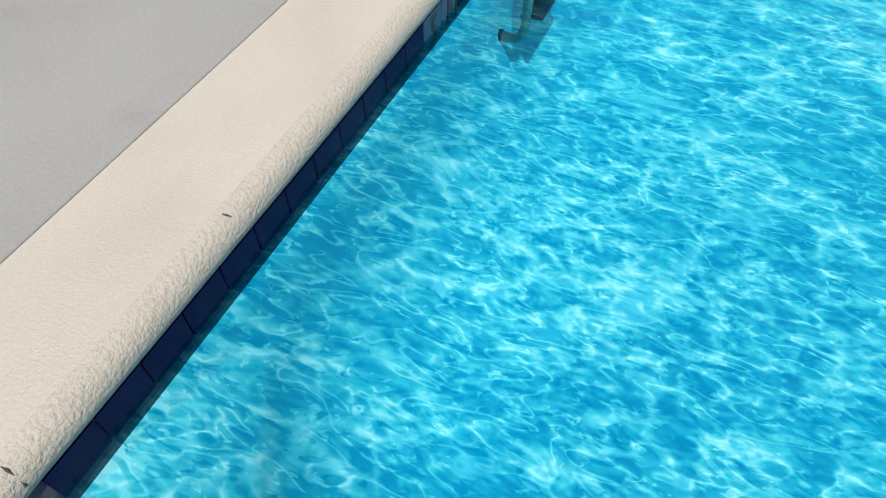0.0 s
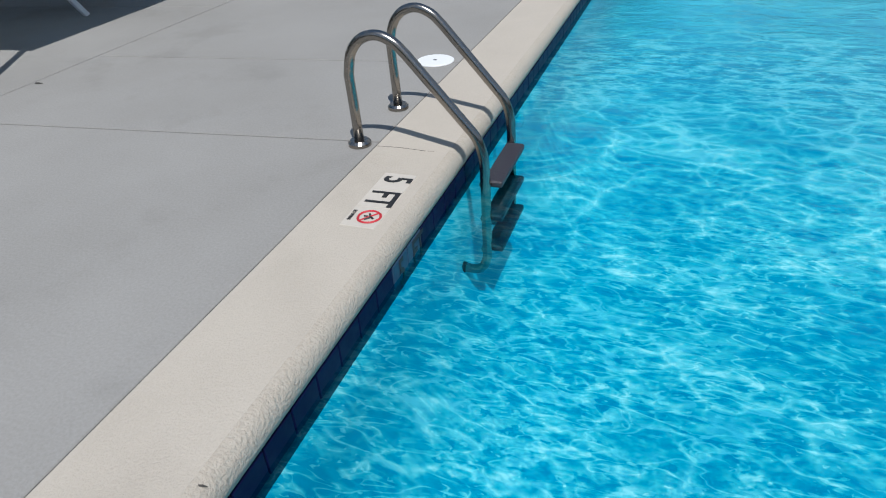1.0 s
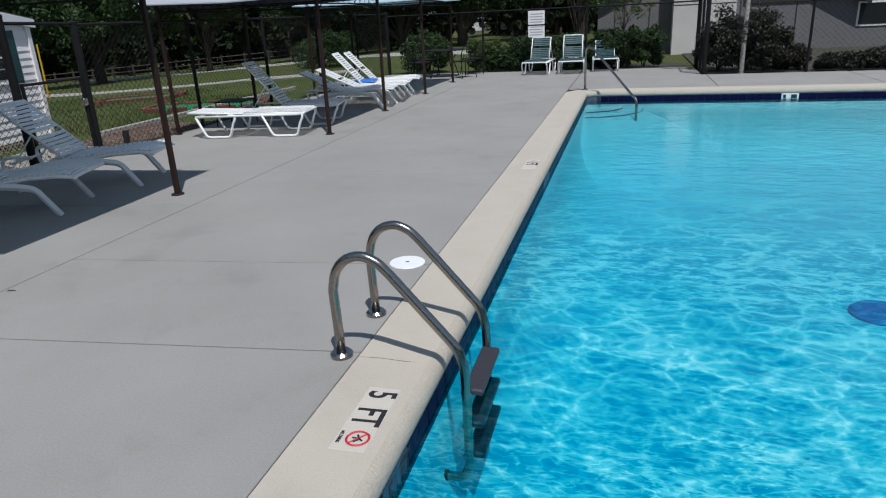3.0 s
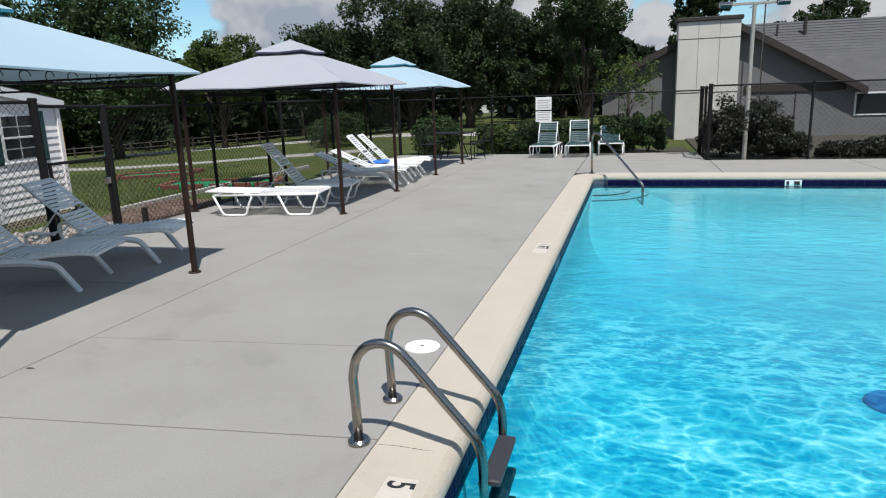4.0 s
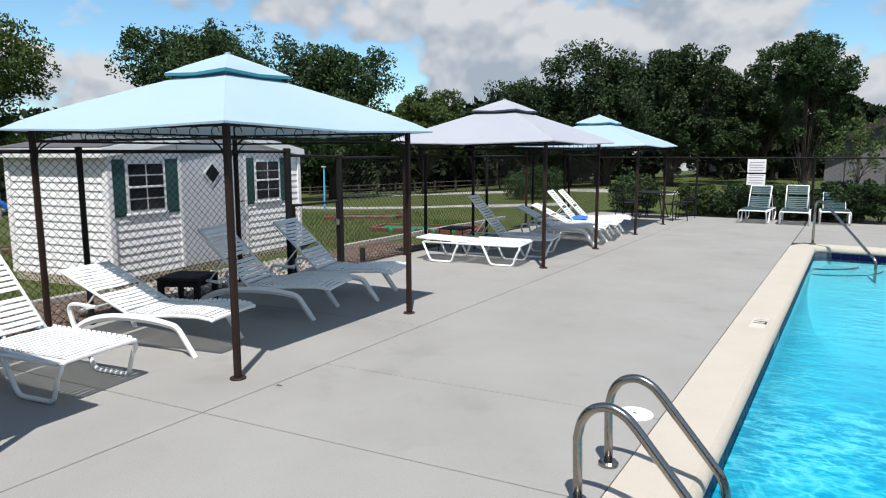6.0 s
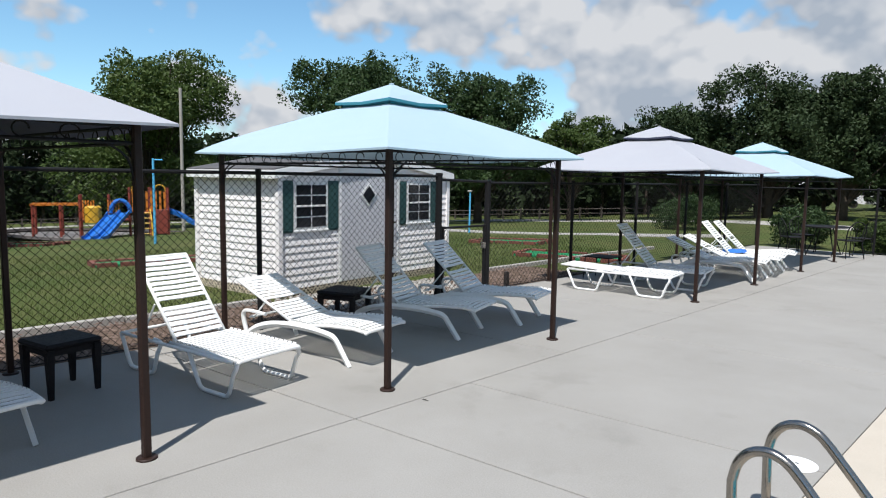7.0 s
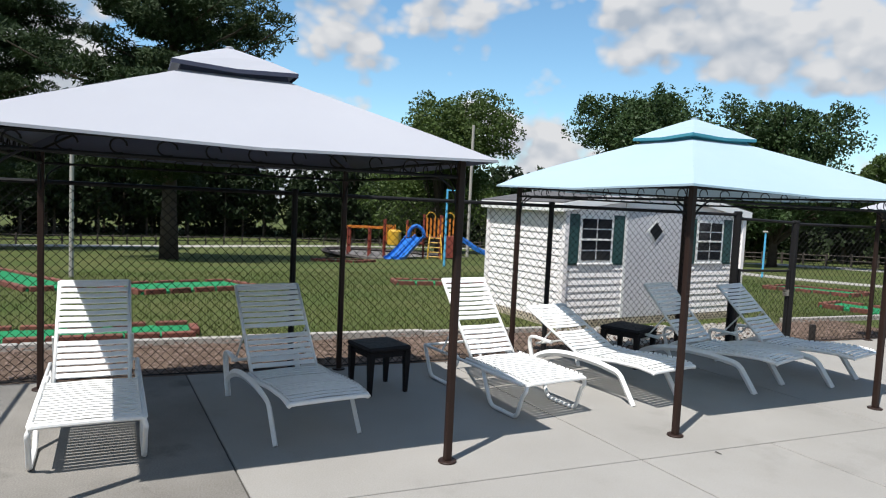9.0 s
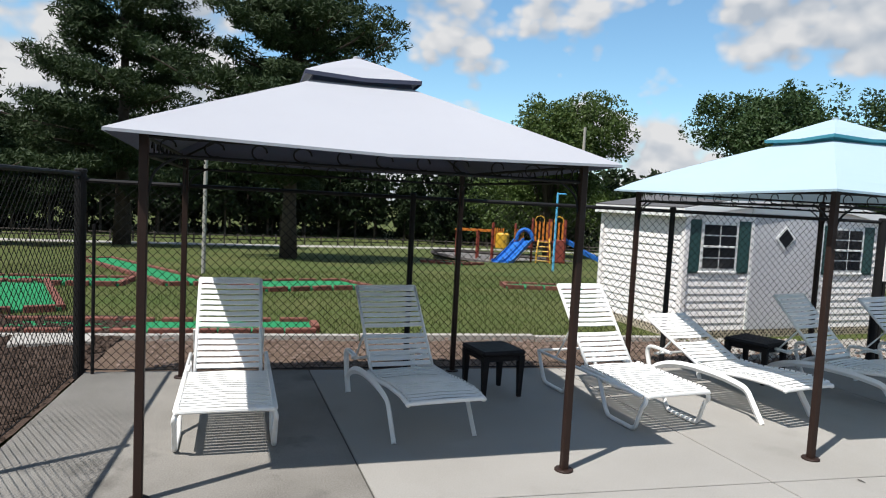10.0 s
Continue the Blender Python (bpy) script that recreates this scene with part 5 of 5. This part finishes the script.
tree("oak_tree", -25.4, 27.0, 9.1, 4.0, 1.4, 22, "broad", LEAF_DARK, "leafy green tree beside a conifer", 120, 0.10, 0.24, 150)
tree("oak_tree", -21.0, 30.2, 6.2, 2.6, 1.0, 23, "broad", LEAF, "small green tree at the lawn's edge", 120, 0.085, 0.16, 80)
tree("pine_tree", -15.4, 33.8, 6.0, 3.8, 0.6, 15, "broad", PINE, "dark pine beyond the far fence", 130, 0.10, 0.2, 130)
tree("pine_tree", -11.6, 35.4, 7.6, 4.4, 0.6, 16, "broad", PINE, "broad dark pine beyond the car park", 130, 0.10, 0.25, 170)
tree("pine_tree", -8.2, 36.2, 7.8, 3.2, 0.6, 17, "broad", PINE, "dark pine beyond the car park", 130, 0.10, 0.25, 130)
tree("pine_tree", -4.4, 41.5, 7.1, 2.9, 0.5, 18, "broad", PINE, "dark pine behind the far lawn", 120, 0.10, 0.25, 110)
tree("birch_tree", -0.45, 21.0, 5.65, 1.6, 0.7, 24, "broad", LEAF_DARK, "slender leafy tree behind the sign", 100, 0.05, 0.07, 150)
tree("crape_myrtle", 1.0, 18.1, 2.9, 1.0, 1.2, 26, "broad", LEAF, "small sparse tree with pale leaves by the fence", 16, 0.05, 0.04, 40)
tree("pine_tree", 4.8, 42.0, 7.7, 1.9, 4.4, 19, "broad", PINE, "tall pine top behind the building", 110, 0.10, 0.2, 60)
tree("pine_tree", 12.5, 46.0, 7.2, 2.2, 4.0, 20, "broad", PINE, "pine top behind the roof", 100, 0.10, 0.2, 50)

# woods along the edge of the land
# East and south stretches are unseen, added to dim low sky light.
edge = [(-58, -62), (-68, -38), (-76, -14), (-80, 8), (-66, 28), (-46, 36), (-25, 38), (-8, 47), (10, 54), (34, 52), (60, 30), (64, -10), (50, -50), (10, -64), (-30, -66), (-58, -62)]
rgw = random.Random(8)
leaves, trunks = [], bmesh.new()
for row, (off, dens, hh) in enumerate(((0, 2.7, 9.5), (3.5, 2.7, 13.0), (7, 2.7, 14.0), (11, 2.7, 14.5))):
    for (xa, ya), (xb, yb) in zip(edge, edge[1:]):
        d = math.hypot(xb - xa, yb - ya)
        nxn, nyn = (yb - ya) / d, -(xb - xa) / d
        n = int(d / dens)
        for k in range(n):
            t = (k + rgw.random()) / n
            x, y = xa + (xb - xa) * t - nxn * off + rgw.uniform(-1.2, 1.2), ya + (yb - ya) * t - nyn * off + rgw.uniform(-1.2, 1.2)
            far = 0.42 if y > 34 and x > -42 else (0.6 if y > 10 and x < 20 else 1.0)
            h = hh * rgw.uniform(0.75, 1.15) * far
            z = ground_z(x)
            r = h * rgw.uniform(0.19, 0.26)
            seed = rgw.randrange(9999)
            unseen = x > 26 or y < -44
            if unseen and row > 1:
                continue
            low = h * (0.24, 0.17, 0.1, 0.03)[row]
            clumps = [(x + r * rgw.uniform(0.2, 1) * math.cos(a), y + r * rgw.uniform(0.2, 1) * math.sin(a), z + low + (h - low) * rgw.random() ** 0.9) for a in (rgw.uniform(0, 6.283) for _ in range(40))]
            leaves.append(leaf_cloud(clumps, 10 if unseen else 32, r * 0.45, 0.8 if unseen else 0.34, seed, 0.5))
            tube(trunks, [(x, y, z - 0.2), (x + 0.2, y, z + h * 0.8)], [0.16, 0.05], 5)
woods = tagged(new("woods", quads_mesh("woods", np.concatenate(leaves), WOODS)), "dense mixed woods along the edge of the land, darkened for shade", "woods", kind="stuff")
part("trunks", trunks, BARK, woods)

bush = []
for (xa, ya), (xb, yb) in zip(edge, edge[1:]):
    d = math.hypot(xb - xa, yb - ya)
    for k in range(int(d / 0.55)):
        t = rgw.random()
        x, y = xa + (xb - xa) * t + rgw.uniform(-7.5, -3.0) * (1 if xa < -20 else 0), ya + (yb - ya) * t + (4.5 if xa > -50 and ya > 0 else 0)
        bush.append(leaf_cloud([(x, y, ground_z(x) + 0.35)], 46, rgw.uniform(0.6, 1.3), 0.26, rgw.randrange(9999)))
tagged(new("undergrowth", quads_mesh("undergrowth", np.concatenate(bush), WOODS)), "low shade-darkened undergrowth at the woods' edge", "undergrowth", kind="stuff")


def shrub(x, y, r, h, seed, material, label, size=0.042, per=110, count=70):
    g = thing("shrub", pose(x, y, -0.1), label, "shrub", "shrubs by the far fence")
    rg = random.Random(seed)
    clumps = []
    for _ in range(count):
        a, e, f = rg.uniform(0, 6.283), rg.uniform(-1.1, 1.25), rg.uniform(0.5, 1.0)
        clumps.append((r * f * math.cos(a) * math.cos(e * 0.8), r * f * math.sin(a) * math.cos(e * 0.8), h * 0.48 + h * 0.42 * math.sin(e) * f))
    for k in range(5):
        a = 1.26 * k
        part("stem", tube_bm([(0, 0, 0), (r * 0.4 * math.cos(a), r * 0.4 * math.sin(a), h * 0.6)], [0.02, 0.008], 5), BARK, g)
    crown = new("crown", quads_mesh("crown", leaf_cloud(clumps, per, r * 0.3, size, seed), material))
    crown.parent = g


shrub(1.6, 17.6, 0.58, 1.3, 31, LEAF_DARK, "rounded green shrub behind the far fence")
shrub(0.7, 17.7, 0.6, 1.2, 32, LEAF_DARK, "green shrub behind the loungers")
shrub(-0.6, 17.8, 0.75, 1.1, 33, LEAF_DARK, "low dark hedge shrub behind the sign")
shrub(-1.7, 17.8, 0.7, 1.1, 34, LEAF_DARK, "low dark hedge shrub behind the loungers")
shrub(-3.0, 18.1, 0.6, 1.1, 35, LEAF, "round green shrub behind the patio table")
shrub(-5.0, 18.3, 0.8, 1.3, 36, LEAF_DARK, "dark shrub by the fence corner")
shrub(3.9, 15.7, 0.85, 1.75, 37, BUSH_RED, "dark reddish shrub beside the lamp pole")
shrub(5.0, 15.9, 0.5, 0.7, 38, BUSH_RED, "dark shrub behind the fence")
for k, (x, y, r, h) in enumerate(((6.1, 15.6, 0.5, 0.45), (7.2, 15.8, 0.55, 0.5), (8.4, 15.6, 0.5, 0.4), (9.6, 15.8, 0.55, 0.45), (3.45, 16.3, 0.6, 1.35), (4.4, 15.5, 0.6, 1.2))):
    shrub(x, y, r, h, 50 + k, BUSH_RED, "dark reddish shrub before the clubhouse")
for k, (x, y, r, h) in enumerate(((-2.2, 17.7, 0.5, 0.8), (-1.15, 17.6, 0.55, 0.95), (0.1, 17.6, 0.5, 0.95))):
    shrub(x, y, r, h, 70 + k, LEAF_DARK, "low dark shrub in the hedge behind the far fence")
shrub(-10.5, 22.5, 1.2, 1.5, 40, LEAF_DARK, "low green bush on the far lawn")

# ---- club building ----
house = thing("clubhouse", pose(0, 24, 0), "low grey clubhouse with dark gabled roof and cream chimney", "building")
bm = rings(bmesh.new(), [[(0.0, y, -0.4), (8.3, y, -0.4), (8.3, y, 1.7), (4.2, y, 4.0), (0.0, y, 2.05)] for y in (0.0, 0.25)])
part("gable_wall", bm, STUCCO, house)
part("side_wall", box_bm((8.3, 0.0, -0.4), (22, 0.25, 1.75)), STUCCO, house)
part("side_wall", box_bm((0.0, 0.25, -0.4), (0.25, 12, 1.9)), STUCCO, house)
for x in [0.6 + 1.22 * k for k in range(6)]:
    part("batten", box_bm((x, -0.02, -0.4), (x + 0.03, 0.0, 1.55)), DARK_TRIM, house)
chimney = part("chimney", box_bm((2.62, -0.75, -0.4), (4.68, 0.4, 4.02), 0.01), CHIMNEY, house, "cream panelled chimney")
part("cap", box_bm((2.55, -0.82, 4.02), (4.75, 0.45, 4.16), 0.02), DARK_TRIM, chimney)
part("seam", box_bm((2.62, -0.757, 3.42), (4.68, -0.748, 3.44)), DARK_TRIM, chimney)
part("seam", box_bm((2.62, -0.757, 1.55), (4.68, -0.748, 1.58)), DARK_TRIM, chimney)
for x in (3.3, 4.0):
    part("seam", box_bm((x, -0.757, 1.58), (x + 0.012, -0.748, 4.0)), STUCCO, chimney)
for (xa, za), (xb, zb) in (((-0.9, 1.6), (4.2, 4.1)), ((4.2, 4.1), (8.9, 1.45))):
    bm = rings(bmesh.new(), [[(xa, y, za - 0.14), (xb, y, zb - 0.14), (xb, y, zb + 0.12), (xa, y, za + 0.12)] for y in (-0.35, -0.22)])
    part("barge_board", bm, DARK_TRIM, house)
    bm = rings(bmesh.new(), [[(xa, y, za), (xb, y, zb), (xb, y, zb + 0.1), (xa, y, za + 0.1)] for y in (-0.22, 12)])
    part("roof_slope", bm, SHINGLE, house)
bm = rings(bmesh.new(), [[(x, 0.3, 1.6), (x, 4.6, 4.15), (x, 4.6, 4.25), (x, 0.2, 1.66)] for x in (5.2, 22)])
part("roof_slope", bm, SHINGLE, house)
bm = bmesh.new()
for k in range(22):
    y = 0.3 + 4.3 * k / 22
    rings(bm, [[(x, y, 1.66 + 2.59 * k / 22), (x, y + 0.19, 1.66 + 2.59 * (k + 0.97) / 22), (x, y, 1.7 + 2.59 * k / 22)] for x in (5.3, 22)])
part("shingle_course", bm, SHINGLE, house)
part("vent_pipe", tube_bm([(7.6, 3.6, 3.6), (7.6, 3.6, 4.35)], 0.07, 8), DARK_TRIM, house)
part("vent_pipe", tube_bm([(6.6, 3.6, 3.6), (6.6, 3.6, 4.1)], 0.04, 8), DARK_TRIM, house)
part("belt_trim", box_bm((5.0, -0.05, 1.5), (8.3, -0.0, 1.75)), DARK_TRIM, house)
w = part("window", box_bm((8.6, -0.03, 0.6), (9.8, -0.002, 1.4)), WHITE_PAINT, house)
part("pane", box_bm((8.66, -0.04, 0.66), (9.74, -0.028, 1.34)), GLASS, w)
aerial = thing("aerial", pose(5.4, 23.2, 0), "thin television aerial on a mast by the building", "aerial")
part("mast", tube_bm([(0, 0, -0.2), (0, 0, 4.5)], 0.025, 6), STEEL, aerial)
part("boom", tube_bm([(-0.5, 0, 4.35), (0.6, 0, 4.75)], 0.012, 5), STEEL, aerial)
for k in range(7):
    part("element", tube_bm([(-0.45 + 0.16 * k, -0.3, 4.37 + 0.058 * k), (-0.45 + 0.16 * k, 0.3, 4.37 + 0.058 * k)], 0.006, 4), STEEL, aerial)

lamp = thing("flood_lamp_pole", pose(3.82, 14.95, 0), "pale pole with two floodlights on a crossarm", "lamp pole")
part("pole", tube_bm([(0, 0, -0.1), (0.02, 0, 3.62)], [0.055, 0.045], 10), PALE_WOOD, lamp)
part("crossarm", box_bm((-0.6, -0.03, 3.58), (0.62, 0.03, 3.64), 0.008), PALE_WOOD, lamp)
for s in (-1, 1):
    head = part("floodlight", box_bm((-0.14, -0.1, -0.05), (0.14, 0.1, 0.05), 0.015), STEEL, lamp, at=pose(s * 0.62, -0.05, 3.60, 25, 0, 0))
    part("lens", box_bm((-0.12, -0.106, -0.04), (0.12, -0.098, 0.04)), GLASS, head)

board = thing("rules_sign", pose(-1.33, 16.82, 0), "pair of white rule signs wired to the fence", "sign")
for z0, z1 in ((0.92, 1.22), (1.26, 1.62)):
    s = part("sign_panel", box_bm((-0.23, -0.03, z0), (0.23, -0.018, z1), 0.003), WHITE_PAINT, board)
    for k in range(4):
        part("print_bar", box_bm((-0.19 + 0.02 * (k % 2), -0.033, z0 + 0.05 + 0.07 * k), (0.19 - 0.03 * ((k + 1) % 2), -0.0295, z0 + 0.075 + 0.07 * k)), FADED_INK, s)


# ---- playground and lawn fittings ----
play = thing("playground_set", pose(-32.45, 8.9, ground_z(-32.4), 0, 0, 69.7), "orange, yellow and blue playground set with slides", "playground")
rgp = random.Random(2)
for x in (-3.6, -2.5, -1.7, -0.5, 0.4, 1.3, 1.35, 2.1):
    for y in (-0.5, 0.6):
        part("post", tube_bm([(x, y, -0.1), (x, y, 1.55 if x < -2 else (2.0 if x < 0 else 2.35))], 0.06, 7), PLAY_RED, play)
part("overhead_ladder", box_bm((-3.7, -0.5, 1.5), (-1.7, -0.42, 1.6)), PLAY_ORANGE, play)
part("overhead_ladder", box_bm((-3.7, 0.5, 1.5), (-1.7, 0.58, 1.6)), PLAY_ORANGE, play)
for k in range(8):
    part("rung", tube_bm([(-3.6 + 0.26 * k, -0.46, 1.55), (-3.6 + 0.26 * k, 0.54, 1.55)], 0.02, 5), PLAY_YELLOW, play)
part("platform", box_bm((-1.7, -0.5, 0.75), (0.4, 0.6, 0.82)), PLAY_RED, play)
part("platform", box_bm((0.4, -0.5, 1.1), (2.1, 0.6, 1.17)), PLAY_RED, play)
bm = disc(bmesh.new(), 0.36, 0.72, 1.5, 14, (-1.15, -0.75), 0.08)
part("drum_panel", bm, PLAY_YELLOW, play, "ribbed yellow drum panel")
for x in (-1.6, -0.55):
    for k in range(5):
        part("slat_panel", box_bm((x + 0.11 * k, -0.56, 0.85), (x + 0.11 * k + 0.06, -0.52, 1.75)), PLAY_ORANGE, play)
for k in range(8):
    part("slat_panel", box_bm((0.5 + 0.2 * k, -0.57, 1.2), (0.6 + 0.2 * k, -0.52, 2.2)), PLAY_ORANGE, play)
for x in (0.75, 1.75):
    part("hoop", tube_bm([(x + 0.25 * math.cos(radians(a)), -0.3, 2.2 + 0.3 * math.sin(radians(a))) for a in range(0, 181, 20)], 0.03, 6), PLAY_YELLOW, play)


def slide(pts, w, lanes):
    bm = bmesh.new()
    for l in range(lanes):
        o = (l - (lanes - 1) / 2) * w
        section = ((-w / 2, 0.16), (-w / 2 + 0.05, 0.16), (-w / 2 + 0.07, 0.02), (w / 2 - 0.07, 0.02), (w / 2 - 0.05, 0.16), (w / 2, 0.16), (w / 2 - 0.03, -0.05), (-w / 2 + 0.03, -0.05))
        loops = []
        for i, p in enumerate(pts):
            a, b = Vector(pts[max(i - 1, 0)]), Vector(pts[min(i + 1, len(pts) - 1)])
            d = (b - a).normalized()
            side = Vector((d.y, -d.x, 0)).normalized()
            loops.append([Vector(p) + side * (o + s) + Vector((0, 0, z)) for s, z in section])
        rings(bm, loops)
    return bm


part("double_slide", slide(curve_points([(-0.05, -0.55, 1.15), (-0.3, -1.1, 0.85), (-0.75, -1.9, 0.35), (-1.0, -2.5, 0.12), (-1.15, -2.8, 0.1)], 4), 0.5, 2), PLAY_BLUE, play, "twin blue slide")
arch = [(0.0 + 0.42 * math.cos(radians(a)), -0.58, 1.15 + 0.6 * math.sin(radians(a))) for a in range(0, 181, 15)]
part("slide_hood", tube_bm(arch, 0.1, 8), PLAY_BLUE, play)
part("wave_slide", slide(curve_points([(2.1, 0.0, 1.2), (2.7, -0.2, 0.95), (3.2, -0.35, 0.62), (3.8, -0.55, 0.38), (4.3, -0.7, 0.15), (4.7, -0.8, 0.1)], 4), 0.5, 1), PLAY_BLUE, play, "blue wave slide")
for s in (-0.28, 0.28):
    part("climber_rail", tube_bm(curve_points([(1.0 + s, -0.55, 1.3), (1.0 + s, -0.8, 1.25), (1.0 + s * 1.2, -1.1, 0.7), (1.0 + s * 1.3, -1.2, 0.0)], 4), 0.04, 6), PLAY_YELLOW, play)
for k in range(5):
    part("climber_rung", tube_bm([(0.72, -0.85 - 0.08 * k, 1.15 - 0.24 * k), (1.28, -0.85 - 0.08 * k, 1.15 - 0.24 * k)], 0.03, 5), PLAY_YELLOW, play)
part("bubble_panel", box_bm((1.5, -0.6, 0.1), (2.1, -0.52, 1.3), 0.03), PLAY_RED, play)
bm = bmesh.new()
prism(bm, [(-4.6 + 5.2 + 5.2 * math.cos(2 * math.pi * k / 28) * 1.05, 3.4 * math.sin(2 * math.pi * k / 28)) for k in range(28)], -0.5, 0.02)
tagged(part("play_gravel", bm, surface("grey play mulch", (0.17, 0.16, 0.15), (0.10, 0.094, 0.088), 0.95, coarse=2, fine=20, bump=0.6), None, at=pose(-32.45, 8.9, ground_z(-32.4) - 0.1, 0, 3.0, 69.7)), "grey chip bed below the playground", "gravel bed", kind="structure")


border = thing("play_border", pose(-32.45, 8.9, ground_z(-32.4) - 0.02, 0, 3.0, 69.7), "dark timber border round the playground", "border")
for k in range(28):
    a, b = [Vector((0.6 + 5.55 * math.cos(2 * math.pi * q / 28), 3.5 * math.sin(2 * math.pi * q / 28), 0.0)) for q in (k, k + 1)]
    part("timber", tube_bm([a, b], 0.11, 4), DARK_TRIM, border)


def pole(name, x, y, h, r, material, label, category="pole"):
    g = thing(name, pose(x, y, ground_z(x)), label, category)
    part("shaft", tube_bm([(0, 0, -0.2), (0.02, 0, h)], [r, r * 0.85], 9), material, g)
    return g


p = pole("swing_post", -23.4, 6.8, 3.1, 0.05, SKY_BLUE, "tall light blue steel post on the lawn", "post")
part("arm", tube_bm([(0, 0, 3.05), (0.35, 0.2, 3.05)], 0.03, 6), SKY_BLUE, p)
p = pole("swing_post", -29.0, 12.6, 2.9, 0.05, SKY_BLUE, "light blue steel post by the playground", "post")
p = pole("swing_post", -17.1, 17.0, 1.72, 0.04, SKY_BLUE, "light blue steel post by the sand path", "post")
part("box", box_bm((-0.1, -0.05, 1.66), (0.1, 0.05, 1.73), 0.02), PALE_WOOD, p)
pole("net_post", -19.3, 17.4, 1.9, 0.035, PLAY_YELLOW, "thin yellow post by the sand path", "post")
pole("utility_pole", -36.0, 13.6, 8.0, 0.10, PALE_WOOD, "pale wooden utility pole behind the playground", "utility pole")
p = pole("lawn_light_pole", -17.2, -5.6, 4.1, 0.055, PALE_WOOD, "pale pole with a small floodlight on the lawn", "lamp pole")
head = part("floodlight", box_bm((-0.15, -0.12, 4.05), (0.15, 0.12, 4.22), 0.02), STEEL, p)
part("lens", box_bm((0.148, -0.1, 4.07), (0.156, 0.1, 4.2)), GLASS, head)


def ribbon(name, pts, width, material, label, category, lift=0.02):
    bm = bmesh.new()
    line = curve_points([(x, y, 0) for x, y in pts], 6)
    rows = []
    for i, q in enumerate(line):
        d = (line[min(i + 1, len(line) - 1)] - line[max(i - 1, 0)]).normalized()
        n = Vector((-d.y, d.x, 0)) * width / 2
        rows.append([bm.verts.new((p.x, p.y, ground_z(p.x) + z)) for p, z in ((q - n, -0.1), (q - n * 0.97, lift), (q + n * 0.97, lift), (q + n, -0.1))])
    for a, b in zip(rows, rows[1:]):
        for k in range(3):
            bm.faces.new((a[k], a[k + 1], b[k + 1], b[k]))
    tagged(part(name, bm, material, None), label, category, kind="structure")


ribbon("gravel_road", [(-34, -45), (-40, -24), (-45, -12), (-50, -2), (-60, 12), (-58, 26), (-44, 35)], 4.5, GRAVEL, "pale gravel road before the woods", "road")
ribbon("sand_path", [(-44, 35), (-30, 24), (-20, 18.6), (-14, 17.2), (-10.5, 17.9), (-8, 20.5)], 1.1, GRAVEL, "pale sand path over the lawn", "path")
ribbon("far_road", [(-30, 31), (-14, 30), (-6, 29.5), (-1, 27), (0.5, 23)], 3.0, GRAVEL, "pale drive beyond the fence", "road", 0.015)

rails = thing("rail_fence", pose(0, 0, 0), "low weathered wooden rail fence along the road", "rail fence")
line = curve_points([(-37, -45, 0), (-43, -24, 0), (-48, -11, 0), (-54, -2, 0), (-63, 12, 0), (-59, 24, 0), (-46, 31.5, 0), (-36, 33.2, 0), (-23, 34.5, 0), (-10, 38, 0)], 9)
for a, b in zip(line, line[1:]):
    a, b = Vector((a.x, a.y, ground_z(a.x))), Vector((b.x, b.y, ground_z(b.x)))
    part("post", box_bm((a.x - 0.05, a.y - 0.05, a.z - 0.2), (a.x + 0.05, a.y + 0.05, a.z + 0.75)), WOOD, rails)
    for h in (0.33, 0.62):
        part("rail", tube_bm([a + Vector((0, 0, h)), b + Vector((0, 0, h))], 0.04, 5), WOOD, rails)


def car(x, y, yaw, label):
    g = thing("car", pose(x, y, -0.1, 0, 0, yaw), label, "car", "cars parked far off")
    prof = [(-2.1, 0.35), (-2.15, 0.75), (-2.0, 0.95), (-1.5, 1.0), (-1.0, 1.42), (0.5, 1.45), (1.15, 1.0), (1.95, 0.88), (2.1, 0.6), (2.05, 0.35)]
    part("body", rings(bmesh.new(), [[(px, w, pz) for px, pz in prof] for w in (-0.82, 0.82)]), CAR_WHITE, g)
    for s in (-1, 1):
        part("side_window", rings(bmesh.new(), [[(px, s * w, pz) for px, pz in ((-1.3, 1.02), (-0.9, 1.34), (0.4, 1.36), (0.95, 1.02))] for w in (0.815, 0.83)]), GLASS, g)
    for px in (-1.3, 1.3):
        for s in (-1, 1):
            wheel = part("wheel", tube_bm([(px, s * 0.7, 0.32), (px, s * 0.86, 0.32)], 0.32, 14), RUBBER, g)
            part("rim", tube_bm([(px, s * 0.855, 0.32), (px, s * 0.87, 0.32)], 0.19, 12), STEEL, wheel)


car(-11.2, 57.8, 15, "white car parked beyond the far fence")
car(-7.6, 57.0, 10, "white car parked under the pines")
